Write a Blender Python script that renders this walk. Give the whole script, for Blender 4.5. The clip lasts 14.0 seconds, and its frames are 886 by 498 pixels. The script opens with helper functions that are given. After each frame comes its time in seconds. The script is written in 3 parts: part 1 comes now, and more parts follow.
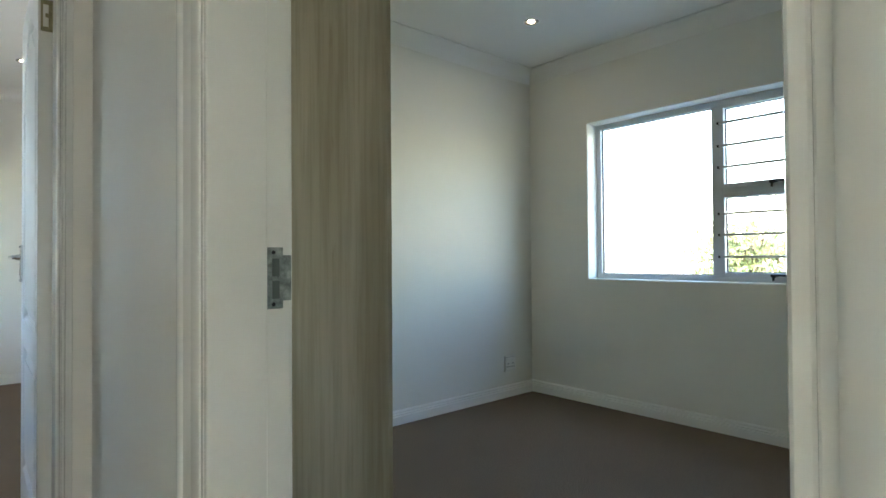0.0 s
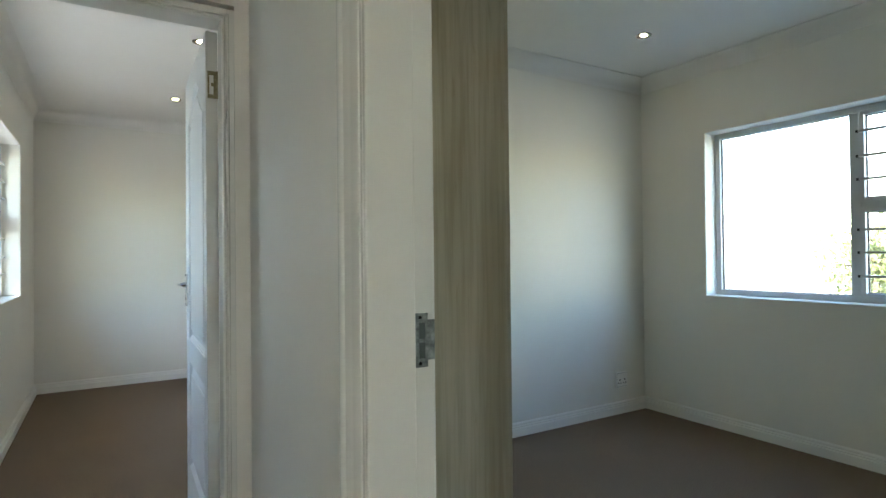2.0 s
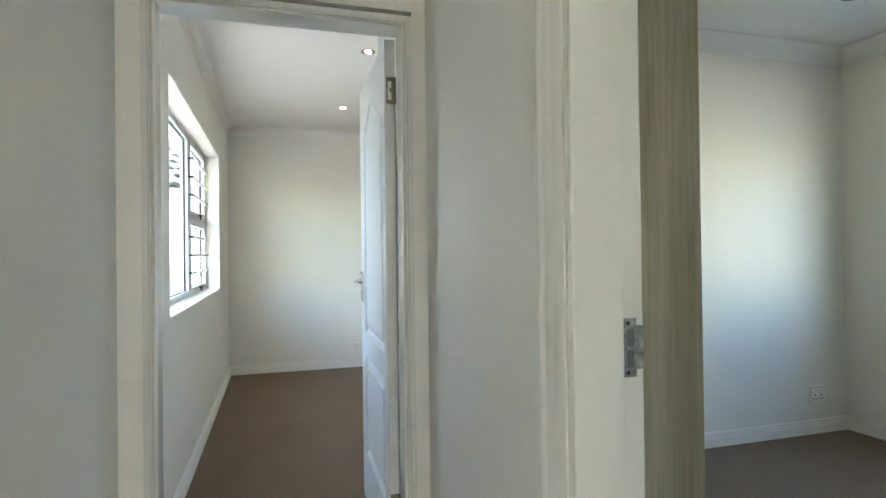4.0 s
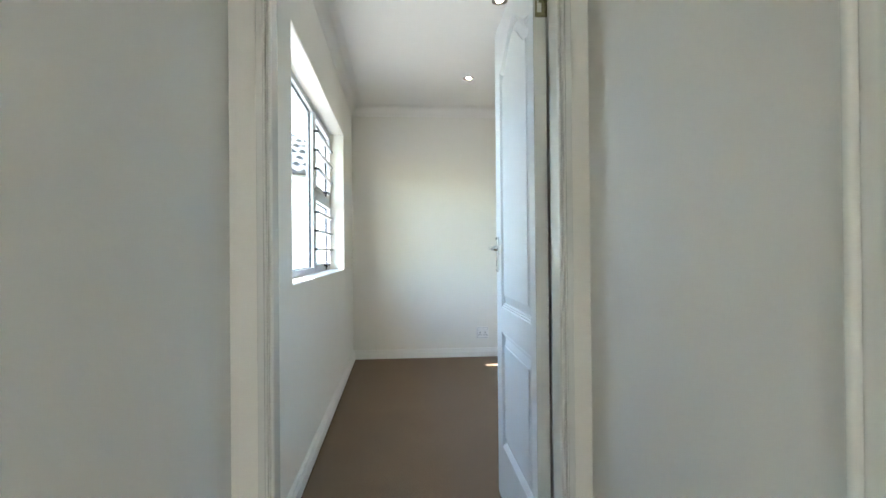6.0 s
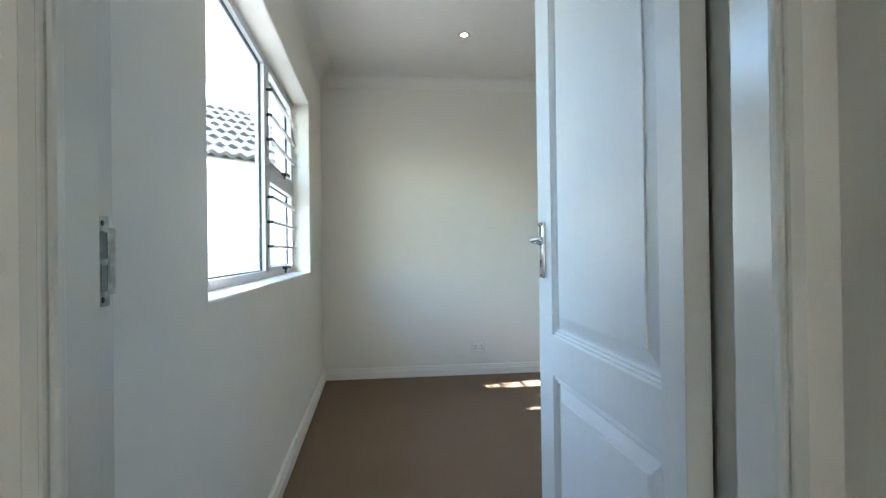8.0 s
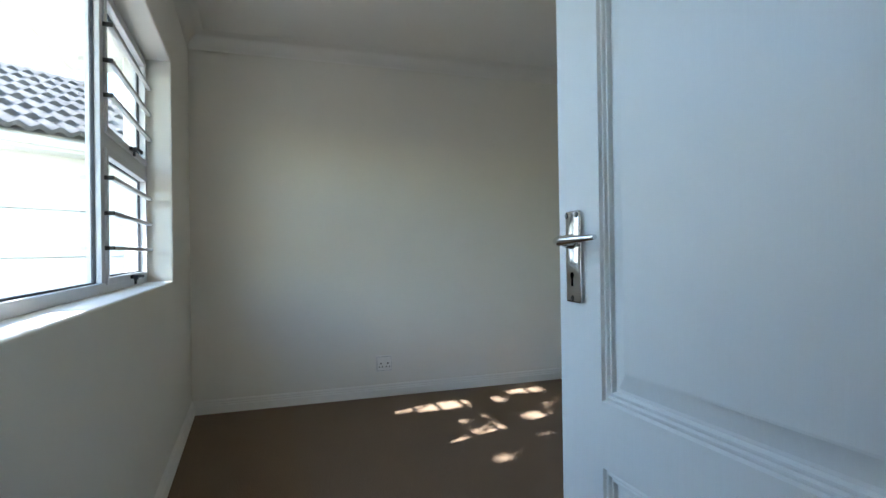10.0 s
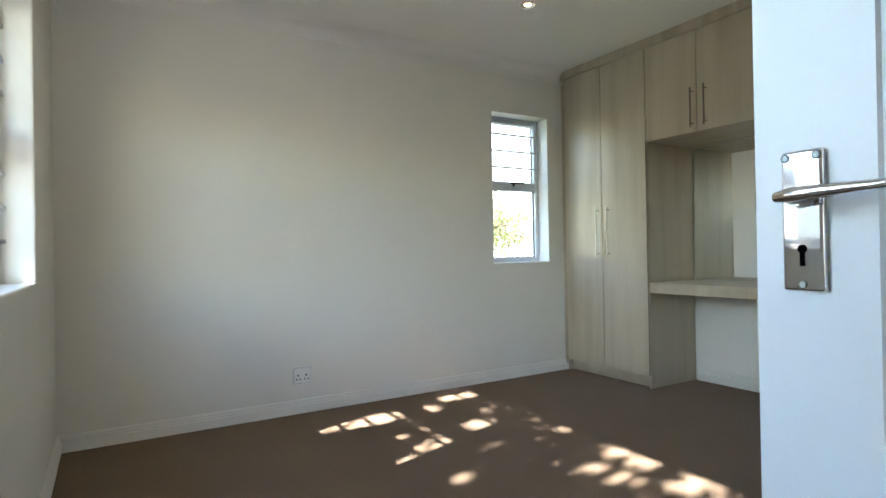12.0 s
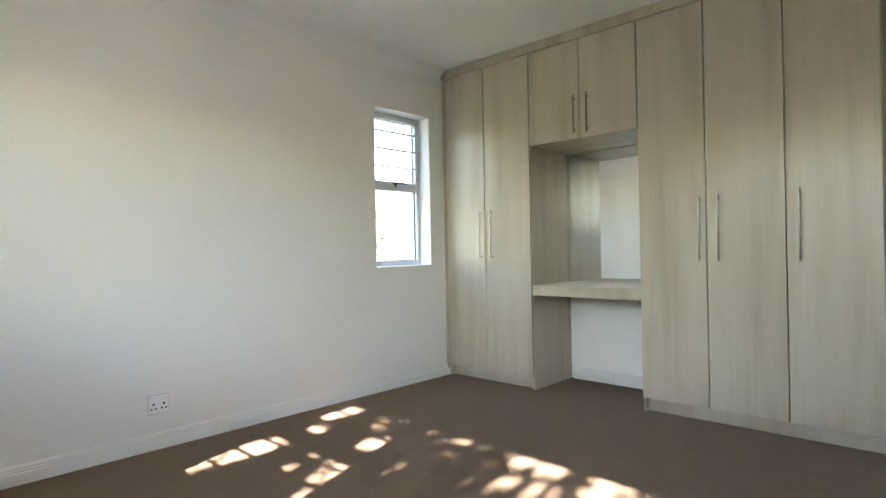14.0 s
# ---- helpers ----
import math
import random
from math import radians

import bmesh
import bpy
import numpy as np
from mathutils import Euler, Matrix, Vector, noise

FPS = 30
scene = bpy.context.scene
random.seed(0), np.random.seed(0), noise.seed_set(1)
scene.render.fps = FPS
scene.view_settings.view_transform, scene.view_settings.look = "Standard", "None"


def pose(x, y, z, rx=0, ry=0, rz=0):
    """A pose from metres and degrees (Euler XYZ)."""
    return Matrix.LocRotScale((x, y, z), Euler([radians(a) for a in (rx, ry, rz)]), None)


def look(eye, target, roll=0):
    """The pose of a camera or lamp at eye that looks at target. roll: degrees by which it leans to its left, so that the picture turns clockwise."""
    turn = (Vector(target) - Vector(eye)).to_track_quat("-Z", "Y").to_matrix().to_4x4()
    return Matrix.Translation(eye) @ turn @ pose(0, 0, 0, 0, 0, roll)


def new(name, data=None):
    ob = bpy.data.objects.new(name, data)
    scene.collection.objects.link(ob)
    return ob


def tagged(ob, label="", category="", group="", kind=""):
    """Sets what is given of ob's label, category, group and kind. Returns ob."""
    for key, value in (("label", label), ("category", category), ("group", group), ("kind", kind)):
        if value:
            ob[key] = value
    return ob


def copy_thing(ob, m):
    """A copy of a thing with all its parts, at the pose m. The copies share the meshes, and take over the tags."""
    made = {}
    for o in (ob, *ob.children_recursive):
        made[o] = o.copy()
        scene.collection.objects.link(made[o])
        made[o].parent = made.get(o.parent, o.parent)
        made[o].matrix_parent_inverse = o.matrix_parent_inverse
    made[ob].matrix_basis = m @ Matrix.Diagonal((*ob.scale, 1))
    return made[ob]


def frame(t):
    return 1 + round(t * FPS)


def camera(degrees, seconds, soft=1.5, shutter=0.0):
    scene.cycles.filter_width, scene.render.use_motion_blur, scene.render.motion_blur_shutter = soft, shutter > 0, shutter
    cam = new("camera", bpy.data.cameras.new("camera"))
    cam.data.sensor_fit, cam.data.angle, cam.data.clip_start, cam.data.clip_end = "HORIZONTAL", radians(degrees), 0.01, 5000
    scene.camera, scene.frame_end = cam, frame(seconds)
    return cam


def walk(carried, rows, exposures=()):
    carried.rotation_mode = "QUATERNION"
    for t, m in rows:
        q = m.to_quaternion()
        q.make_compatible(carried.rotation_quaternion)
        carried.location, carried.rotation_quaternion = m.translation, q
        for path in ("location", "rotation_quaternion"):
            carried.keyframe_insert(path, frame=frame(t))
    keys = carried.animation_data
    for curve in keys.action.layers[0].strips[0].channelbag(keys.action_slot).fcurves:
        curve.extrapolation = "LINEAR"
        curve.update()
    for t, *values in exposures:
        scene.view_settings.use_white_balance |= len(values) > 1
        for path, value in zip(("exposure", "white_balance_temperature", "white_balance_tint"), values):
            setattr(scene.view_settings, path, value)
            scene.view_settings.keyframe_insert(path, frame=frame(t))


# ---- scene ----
cam = camera(77.0, 14.0)
PATH = [
    (0, (0.069, -0.032, 1.051), (1.391, 1.469, 1.081), -0.4),
    (0.5, (0.053, -0.040, 1.092), (1.332, 1.497, 1.125), -0.6),
    (1, (0.030, -0.054, 1.136), (1.241, 1.538, 1.161), -0.5),
    (1.5, (-0.002, -0.064, 1.166), (1.124, 1.589, 1.19), -0.6),
    (2, (-0.040, -0.072, 1.188), (0.992, 1.64, 1.209), -0.6),
    (2.5, (-0.062, -0.081, 1.204), (0.873, 1.687, 1.224), -0.7),
    (3, (-0.084, -0.059, 1.215), (0.732, 1.766, 1.23), -0.7),
    (3.5, (-0.108, -0.012, 1.205), (0.58, 1.866, 1.219), -0.8),
    (4, (-0.127, 0.017, 1.197), (0.445, 1.934, 1.212), -0.7),
    (4.2, (-0.131, 0.036, 1.186), (0.401, 1.963, 1.205), -0.7),
    (6.5, (-0.155, 0.651, 1.032), (-0.024, 2.647, 1.042), -0.5),
    (7, (-0.157, 0.937, 1.031), (-0.011, 2.932, 1.039), -0.5),
    (7.2, (-0.147, 1.017, 1.036), (-0.002, 3.012, 1.045), -0.6),
    (9.3, (-0.227, 1.785, 1.032), (0.312, 3.712, 1.043), -0.8),
    (9.5, (-0.22, 1.849, 1.041), (0.35, 3.766, 1.05), -0.8),
    (10, (-0.224, 1.982, 1.049), (0.432, 3.872, 1.059), -0.8),
    (10.5, (-0.266, 2.1, 1.042), (0.482, 3.954, 1.052), -0.9),
    (11, (-0.311, 2.241, 1.029), (0.537, 4.052, 1.039), -0.9),
    (11.5, (-0.332, 2.345, 1.027), (0.607, 4.111, 1.036), -1.0),
    (12, (-0.357, 2.462, 1.012), (0.675, 4.175, 1.021), -1.0),
    (12.5, (-0.368, 2.555, 1.016), (0.75, 4.213, 1.024), -1.2),
    (13, (-0.414, 2.649, 1.0), (0.832, 4.213, 1.017), -1.1),
    (13.5, (-0.396, 2.738, 1.027), (0.954, 4.213, 1.034), -1.1),
    (14, (-0.409, 2.811, 1.033), (1.042, 4.187, 1.036), -1.1),
]
walk(cam, [(t, look(eye, target, roll)) for t, eye, target, roll in PATH], [
    (0.0, 3.85, 6250, 11), (1.5, 3.82, 6250, 11), (3.0, 3.95, 6250, 11), (4.0, 4.27, 6280, 11.5), (4.2, 4.3, 6280, 11.5), (6.5, 4.32, 6150, 12), (7.2, 4.16, 6100, 12),
    (9.3, 3.48, 6000, 10.5), (9.5, 3.42, 6000, 10.5), (10.0, 3.1, 6050, 12), (10.5, 3.08, 6200, 12.5), (12.0, 3.68, 6480, 14.5), (13.0, 4.06, 6600, 16), (14.0, 4.12, 6700, 17)])

# ---- light ----
SUN_DIR = Vector((1.38, 0.49, -1.0)).normalized()
world = bpy.data.worlds.new("sky")
scene.world = world
world.use_nodes = True
sky = world.node_tree.nodes.new("ShaderNodeTexSky")
sky.sky_type, sky.sun_disc = "NISHITA", False
sky.sun_elevation = math.asin(-SUN_DIR.z)
sky.sun_rotation = math.atan2(-SUN_DIR.x, -SUN_DIR.y)
sky.air_density, sky.dust_density, sky.ozone_density = 1.5, 0.25, 2.5
world.node_tree.links.new(sky.outputs[0], world.node_tree.nodes["Background"].inputs[0])
world.node_tree.nodes["Background"].inputs[1].default_value = 0.15
sun = new("sun", bpy.data.lights.new("sun", "SUN"))
sun.data.energy, sun.data.angle, sun.data.color = 5.0, radians(0.55), (1.0, 0.95, 0.87)
sun.matrix_world = look(Vector((0, 0, 12)) - SUN_DIR * 10, Vector((0, 0, 12)))


# ---- materials ----
def base_material(name, rough=0.5, metal=0.0, spec=0.5):
    m = bpy.data.materials.new(name)
    m.use_nodes = True
    b = m.node_tree.nodes["Principled BSDF"]
    b.inputs["Roughness"].default_value = rough
    b.inputs["Metallic"].default_value = metal
    b.inputs["Specular IOR Level"].default_value = spec
    return m, m.node_tree, b


def noise_node(nt, scale, detail=4.0, rough=0.55, stretch=(1, 1, 1), offset_by_object=False):
    co = nt.nodes.new("ShaderNodeTexCoord")
    mp = nt.nodes.new("ShaderNodeMapping")
    mp.inputs["Scale"].default_value = stretch
    nt.links.new(co.outputs["Object"], mp.inputs["Vector"])
    if offset_by_object:
        info = nt.nodes.new("ShaderNodeObjectInfo")
        mul = nt.nodes.new("ShaderNodeMath")
        mul.operation = "MULTIPLY"
        mul.inputs[1].default_value = 37.0
        nt.links.new(info.outputs["Random"], mul.inputs[0])
        nt.links.new(mul.outputs[0], mp.inputs["Location"])
    n = nt.nodes.new("ShaderNodeTexNoise")
    n.inputs["Scale"].default_value = scale
    n.inputs["Detail"].default_value = detail
    n.inputs["Roughness"].default_value = rough
    nt.links.new(mp.outputs[0], n.inputs["Vector"])
    return n.outputs[0]


def ramp(nt, fac, stops):
    r = nt.nodes.new("ShaderNodeValToRGB")
    while len(r.color_ramp.elements) < len(stops):
        r.color_ramp.elements.new(0.5)
    for e, (p, c) in zip(r.color_ramp.elements, stops):
        e.position, e.color = p, (*c, 1)
    nt.links.new(fac, r.inputs[0])
    return r.outputs[0]


def mix(nt, a, b, fac, mode="MIX"):
    n = nt.nodes.new("ShaderNodeMix")
    n.data_type, n.blend_type = "RGBA", mode
    if isinstance(fac, float):
        n.inputs[0].default_value = fac
    else:
        nt.links.new(fac, n.inputs[0])
    nt.links.new(a, n.inputs[6])
    nt.links.new(b, n.inputs[7])
    return n.outputs[2]


def bump(nt, b, height, strength, distance):
    n = nt.nodes.new("ShaderNodeBump")
    n.inputs["Strength"].default_value = strength
    n.inputs["Distance"].default_value = distance
    nt.links.new(height, n.inputs["Height"])
    nt.links.new(n.outputs[0], b.inputs["Normal"])


def paint(name, dark, light, rough, grain=90.0, relief=0.15, depth=0.002, spec=0.4):
    m, nt, b = base_material(name, rough, 0, spec)
    big = noise_node(nt, 1.3, 3)
    nt.links.new(ramp(nt, big, [(0.3, dark), (0.7, light)]), b.inputs["Base Color"])
    bump(nt, b, noise_node(nt, grain, 5), relief, depth)
    fine = noise_node(nt, 6, 4)
    r = nt.nodes.new("ShaderNodeMapRange")
    r.inputs[3].default_value, r.inputs[4].default_value = rough * 0.85, min(1, rough * 1.15)
    nt.links.new(fine, r.inputs[0])
    nt.links.new(r.outputs[0], b.inputs["Roughness"])
    return m


WALL = paint("wall_paint", (0.800, 0.783, 0.728), (0.835, 0.818, 0.763), 0.62, 140, 0.12, 0.0015, 0.35)
CEIL = paint("ceiling_paint", (0.815, 0.800, 0.765), (0.845, 0.830, 0.795), 0.8, 160, 0.06, 0.001, 0.25)
TRIM = paint("trim_enamel", (0.725, 0.725, 0.682), (0.755, 0.755, 0.712), 0.20, 25, 0.03, 0.0006, 0.5)
SKIRTING = paint("skirting_enamel", (0.84, 0.828, 0.79), (0.87, 0.858, 0.82), 0.36, 25, 0.03, 0.0006, 0.5)
EXT = paint("outside_plaster", (0.80, 0.785, 0.735), (0.84, 0.825, 0.775), 0.8, 70, 0.3, 0.003, 0.3)
GARDEN = paint("weathered_limewash", (0.40, 0.385, 0.345), (0.50, 0.482, 0.435), 0.85, 40, 0.4, 0.004, 0.2)
ALU = paint("white_powder_coat", (0.60, 0.62, 0.65), (0.65, 0.67, 0.70), 0.35, 300, 0.03, 0.0005, 0.5)
PLASTIC = paint("white_plastic", (0.82, 0.81, 0.79), (0.85, 0.84, 0.82), 0.3, 200, 0.02, 0.0004, 0.5)

# moulded door skin: white enamel over an embossed grain
DOOR, nt, b = base_material("door_enamel", 0.33, 0, 0.5)
nt.links.new(ramp(nt, noise_node(nt, 2.0, 3), [(0.3, (0.77, 0.785, 0.795)), (0.7, (0.81, 0.825, 0.835))]), b.inputs["Base Color"])
bump(nt, b, noise_node(nt, 26, 6, 0.6, (1, 1, 0.07)), 0.45, 0.003)

# carpet
CARPET, nt, b = base_material("brown_carpet", 0.97, 0, 0.1)
spots = noise_node(nt, 165, 4, 0.75)
tuft = noise_node(nt, 420, 2, 0.6)
blot = noise_node(nt, 2.2, 9, 0.72)
c1 = ramp(nt, spots, [(0.34, (0.085, 0.056, 0.034)), (0.5, (0.196, 0.138, 0.092)), (0.66, (0.39, 0.292, 0.198))])
c2 = ramp(nt, blot, [(0.3, (0.86, 0.85, 0.84)), (0.7, (1.0, 1.0, 1.0))])
nt.links.new(mix(nt, c1, c2, 1.0, "MULTIPLY"), b.inputs["Base Color"])
bump(nt, b, mix(nt, spots, tuft, 0.5), 0.75, 0.004)
b.inputs["Sheen Weight"].default_value = 0.04
b.inputs["Sheen Roughness"].default_value = 0.6


def wood(name, dark, mid_c, light, rough, seed_by_object=True, strength=0.24):
    m, nt, b = base_material(name, rough, 0, 0.45)
    broad = noise_node(nt, 7.0, 3, 0.5, (1, 1, 0.10), seed_by_object)
    streak = noise_node(nt, 60.0, 5, 0.65, (1, 1, 0.035), seed_by_object)
    fleck = noise_node(nt, 24.0, 4, 0.7, (1, 1, 0.16), seed_by_object)
    col = ramp(nt, broad, [(0.28, dark), (0.5, mid_c), (0.74, light)])
    st = ramp(nt, streak, [(0.30, (0.80, 0.78, 0.74)), (0.55, (1, 1, 1)), (0.8, (1.06, 1.05, 1.03))])
    fl = ramp(nt, fleck, [(0.22, (0.78, 0.74, 0.68)), (0.36, (1, 1, 1))])
    nt.links.new(mix(nt, mix(nt, col, st, strength, "MULTIPLY"), fl, strength * 0.9, "MULTIPLY"), b.inputs["Base Color"])
    bump(nt, b, streak, 0.12, 0.001)
    return m


WOOD = wood("pale_laminate", (0.425, 0.352, 0.252), (0.505, 0.435, 0.325), (0.56, 0.488, 0.372), 0.30)
WOOD_R1 = wood("pale_laminate_panel", (0.33, 0.283, 0.188), (0.43, 0.381, 0.28), (0.50, 0.450, 0.345), 0.42, True, 1.0)

CHROME, nt, b = base_material("chrome", 0.08, 1.0)
nt.links.new(ramp(nt, noise_node(nt, 30, 3), [(0.3, (0.70, 0.71, 0.73)), (0.7, (0.78, 0.79, 0.80))]), b.inputs["Base Color"])
STEEL, nt, b = base_material("brushed_steel", 0.24, 1.0)
nt.links.new(ramp(nt, noise_node(nt, 120, 4, 0.6, (1, 1, 0.1)), [(0.3, (0.28, 0.267, 0.246)), (0.7, (0.37, 0.354, 0.328))]), b.inputs["Base Color"])
ZINC, nt, b = base_material("dull_zinc", 0.42, 0.9)
nt.links.new(ramp(nt, noise_node(nt, 45, 5, 0.7), [(0.3, (0.13, 0.145, 0.138)), (0.5, (0.27, 0.295, 0.285)), (0.72, (0.47, 0.49, 0.475))]), b.inputs["Base Color"])
BRASS, nt, b = base_material("aged_brass", 0.45, 0.8)
nt.links.new(ramp(nt, noise_node(nt, 60, 4, 0.7), [(0.3, (0.16, 0.14, 0.08)), (0.7, (0.34, 0.31, 0.19))]), b.inputs["Base Color"])
# zinc darkened to paint in the shade of bolt holes and socket joint
PAINTED_SHADE = paint("painted_shade_grey", (0.10, 0.115, 0.112), (0.21, 0.23, 0.225), 0.5, 60, 0.2, 0.001)
BLACK = paint("black_plastic", (0.010, 0.011, 0.013), (0.018, 0.019, 0.022), 0.4, 200, 0.05, 0.0005)
# flat black painted in place of the shade inside keyhole and pin holes
HOLE, nt, b = base_material("painted_hole_shade", 1.0, 0, 0.0)
nt.links.new(ramp(nt, noise_node(nt, 80, 2), [(0.3, (0.002, 0.002, 0.002)), (0.7, (0.005, 0.005, 0.005))]), b.inputs["Base Color"])
RUBBER = paint("dark_gasket", (0.012, 0.015, 0.022), (0.022, 0.025, 0.034), 0.55, 200, 0.05, 0.0005)
BAR = paint("grey_bar_enamel", (0.56, 0.565, 0.57), (0.62, 0.625, 0.63), 0.4, 200, 0.05, 0.0005)

GLASS = bpy.data.materials.new("window_glass")
GLASS.use_nodes = True
nt = GLASS.node_tree
nt.nodes.remove(nt.nodes["Principled BSDF"])
tr, gl, fr, mx = (nt.nodes.new(k) for k in ("ShaderNodeBsdfTransparent", "ShaderNodeBsdfGlossy", "ShaderNodeFresnel", "ShaderNodeMixShader"))
tr.inputs[0].default_value = (0.95, 0.97, 0.96, 1)
gl.inputs["Roughness"].default_value = 0.01
fr.inputs[0].default_value = 1.45
nt.links.new(fr.outputs[0], mx.inputs[0])
nt.links.new(tr.outputs[0], mx.inputs[1])
nt.links.new(gl.outputs[0], mx.inputs[2])
nt.links.new(mx.outputs[0], nt.nodes["Material Output"].inputs[0])
CLEAR = bpy.data.materials.new("glass_outer_face")
CLEAR.use_nodes = True
nt = CLEAR.node_tree
nt.nodes.remove(nt.nodes["Principled BSDF"])
tr = nt.nodes.new("ShaderNodeBsdfTransparent")
nt.links.new(tr.outputs[0], nt.nodes["Material Output"].inputs[0])

MIRROR, nt, b = base_material("mirror_silver", 0.02, 1.0)
b.inputs["Base Color"].default_value = (0.86, 0.89, 0.87, 1)

LAMP, nt, b = base_material("lamp_glow", 0.4)
b.inputs["Base Color"].default_value = (0.9, 0.85, 0.75, 1)
b.inputs["Emission Color"].default_value = (1.0, 0.80, 0.52, 1)
b.inputs["Emission Strength"].default_value = 17.0


def two_tone(name, stops, scale, rough, relief, depth, by_object=False):
    m, nt, b = base_material(name, rough, 0, 0.3)
    n = noise_node(nt, scale, 5, 0.6, (1, 1, 1), by_object)
    nt.links.new(ramp(nt, n, stops), b.inputs["Base Color"])
    bump(nt, b, noise_node(nt, scale * 6, 4), relief, depth)
    return m


TILE = two_tone("concrete_roof_tile", [(0.25, (0.055, 0.055, 0.056)), (0.5, (0.085, 0.084, 0.082)), (0.75, (0.13, 0.127, 0.122))], 9, 0.75, 0.4, 0.004, True)
GRASS = two_tone("lawn", [(0.3, (0.045, 0.07, 0.02)), (0.5, (0.08, 0.105, 0.035)), (0.7, (0.15, 0.14, 0.07))], 3, 0.9, 0.8, 0.02)
PAVE = two_tone("concrete_paving", [(0.3, (0.20, 0.19, 0.175)), (0.7, (0.28, 0.268, 0.246))], 2.5, 0.85, 0.3, 0.004)
# paving colour darkened in place of tree shade on the ground
PAVE_DIM = two_tone("dimmed_paving", [(0.3, (0.145, 0.14, 0.13)), (0.7, (0.205, 0.198, 0.185))], 2.5, 0.9, 0.3, 0.004)
BARK = two_tone("bark", [(0.3, (0.06, 0.045, 0.03)), (0.7, (0.17, 0.13, 0.09))], 14, 0.9, 0.8, 0.01)

LEAF, nt, b = base_material("leaf", 0.5, 0, 0.4)
geo = nt.nodes.new("ShaderNodeNewGeometry")
nt.links.new(ramp(nt, geo.outputs["Random Per Island"], [(0.1, (0.07, 0.092, 0.034)), (0.5, (0.125, 0.15, 0.055)), (0.9, (0.21, 0.20, 0.09))]), b.inputs["Base Color"])
trans = nt.nodes.new("ShaderNodeBsdfTranslucent")
trans.inputs[0].default_value = (0.34, 0.35, 0.17, 1)
both = nt.nodes.new("ShaderNodeMixShader")
both.inputs[0].default_value = 0.32
nt.links.new(b.outputs[0], both.inputs[1])
nt.links.new(trans.outputs[0], both.inputs[2])
nt.links.new(both.outputs[0], nt.nodes["Material Output"].inputs[0])


# ---- mesh helpers ----
def thing(name, m, label="", category="", group="", kind=""):
    e = new(name)
    e.empty_display_size = 0.1
    e.matrix_world = m
    return tagged(e, label, category, group, kind)


def mesh_of(name, bm, material, smooth=False):
    bmesh.ops.recalc_face_normals(bm, faces=bm.faces)
    me = bpy.data.meshes.new(name)
    bm.to_mesh(me)
    bm.free()
    for mat in (material if isinstance(material, (list, tuple)) else (material,)):
        me.materials.append(mat)
    if smooth:
        for p in me.polygons:
            p.use_smooth = True
        me.set_sharp_from_angle(angle=radians(35))
    return me


def part(name, bm, material, parent, label="", smooth=False):
    ob = new(name, mesh_of(name, bm, material, smooth))
    ob.parent = parent
    if label:
        ob["label"] = label
    return ob


def solid(name, bm, material, label, category, kind="", smooth=False):
    return tagged(new(name, mesh_of(name, bm, material, smooth)), label, category, "", kind)


def add_box(bm, x0, x1, y0, y1, z0, z1, bevel=0.0, seg=2):
    vs = bmesh.ops.create_cube(bm, size=1.0)["verts"]
    for v in vs:
        v.co = Vector((x0 + (v.co.x + 0.5) * (x1 - x0), y0 + (v.co.y + 0.5) * (y1 - y0), z0 + (v.co.z + 0.5) * (z1 - z0)))
    if bevel:
        es = list({e for v in vs for e in v.link_edges})
        bmesh.ops.bevel(bm, geom=es, offset=bevel, segments=seg, affect="EDGES", profile=0.5)
    return bm


def box(*a, **k):
    return add_box(bmesh.new(), *a, **k)


def add_cyl(bm, p0, p1, r0, r1=None, seg=16, caps=True):
    p0, p1 = Vector(p0), Vector(p1)
    m = Matrix.Translation((p0 + p1) / 2) @ (p1 - p0).to_track_quat("Z", "Y").to_matrix().to_4x4()
    bmesh.ops.create_cone(bm, cap_ends=caps, segments=seg, radius1=r0, radius2=r0 if r1 is None else r1, depth=(p1 - p0).length, matrix=m)
    return bm


def add_tube(bm, pts, radii, seg=12, squash=1.0):
    """A round bar through the points, with a radius at each; squash flattens it in z."""
    rings = []
    for i, p in enumerate(pts):
        p = Vector(p)
        d = (Vector(pts[min(i + 1, len(pts) - 1)]) - Vector(pts[max(i - 1, 0)])).normalized()
        q = d.to_track_quat("Z", "Y")
        ring = []
        for k in range(seg):
            a = 2 * math.pi * k / seg
            o = q @ Vector((math.cos(a), math.sin(a), 0)) * radii[i]
            o.z *= squash
            ring.append(bm.verts.new(p + o))
        rings.append(ring)
    for a, c in zip(rings, rings[1:]):
        for k in range(seg):
            bm.faces.new((a[k], a[(k + 1) % seg], c[(k + 1) % seg], c[k]))
    bm.faces.new(rings[0][::-1])
    bm.faces.new(rings[-1])
    return bm


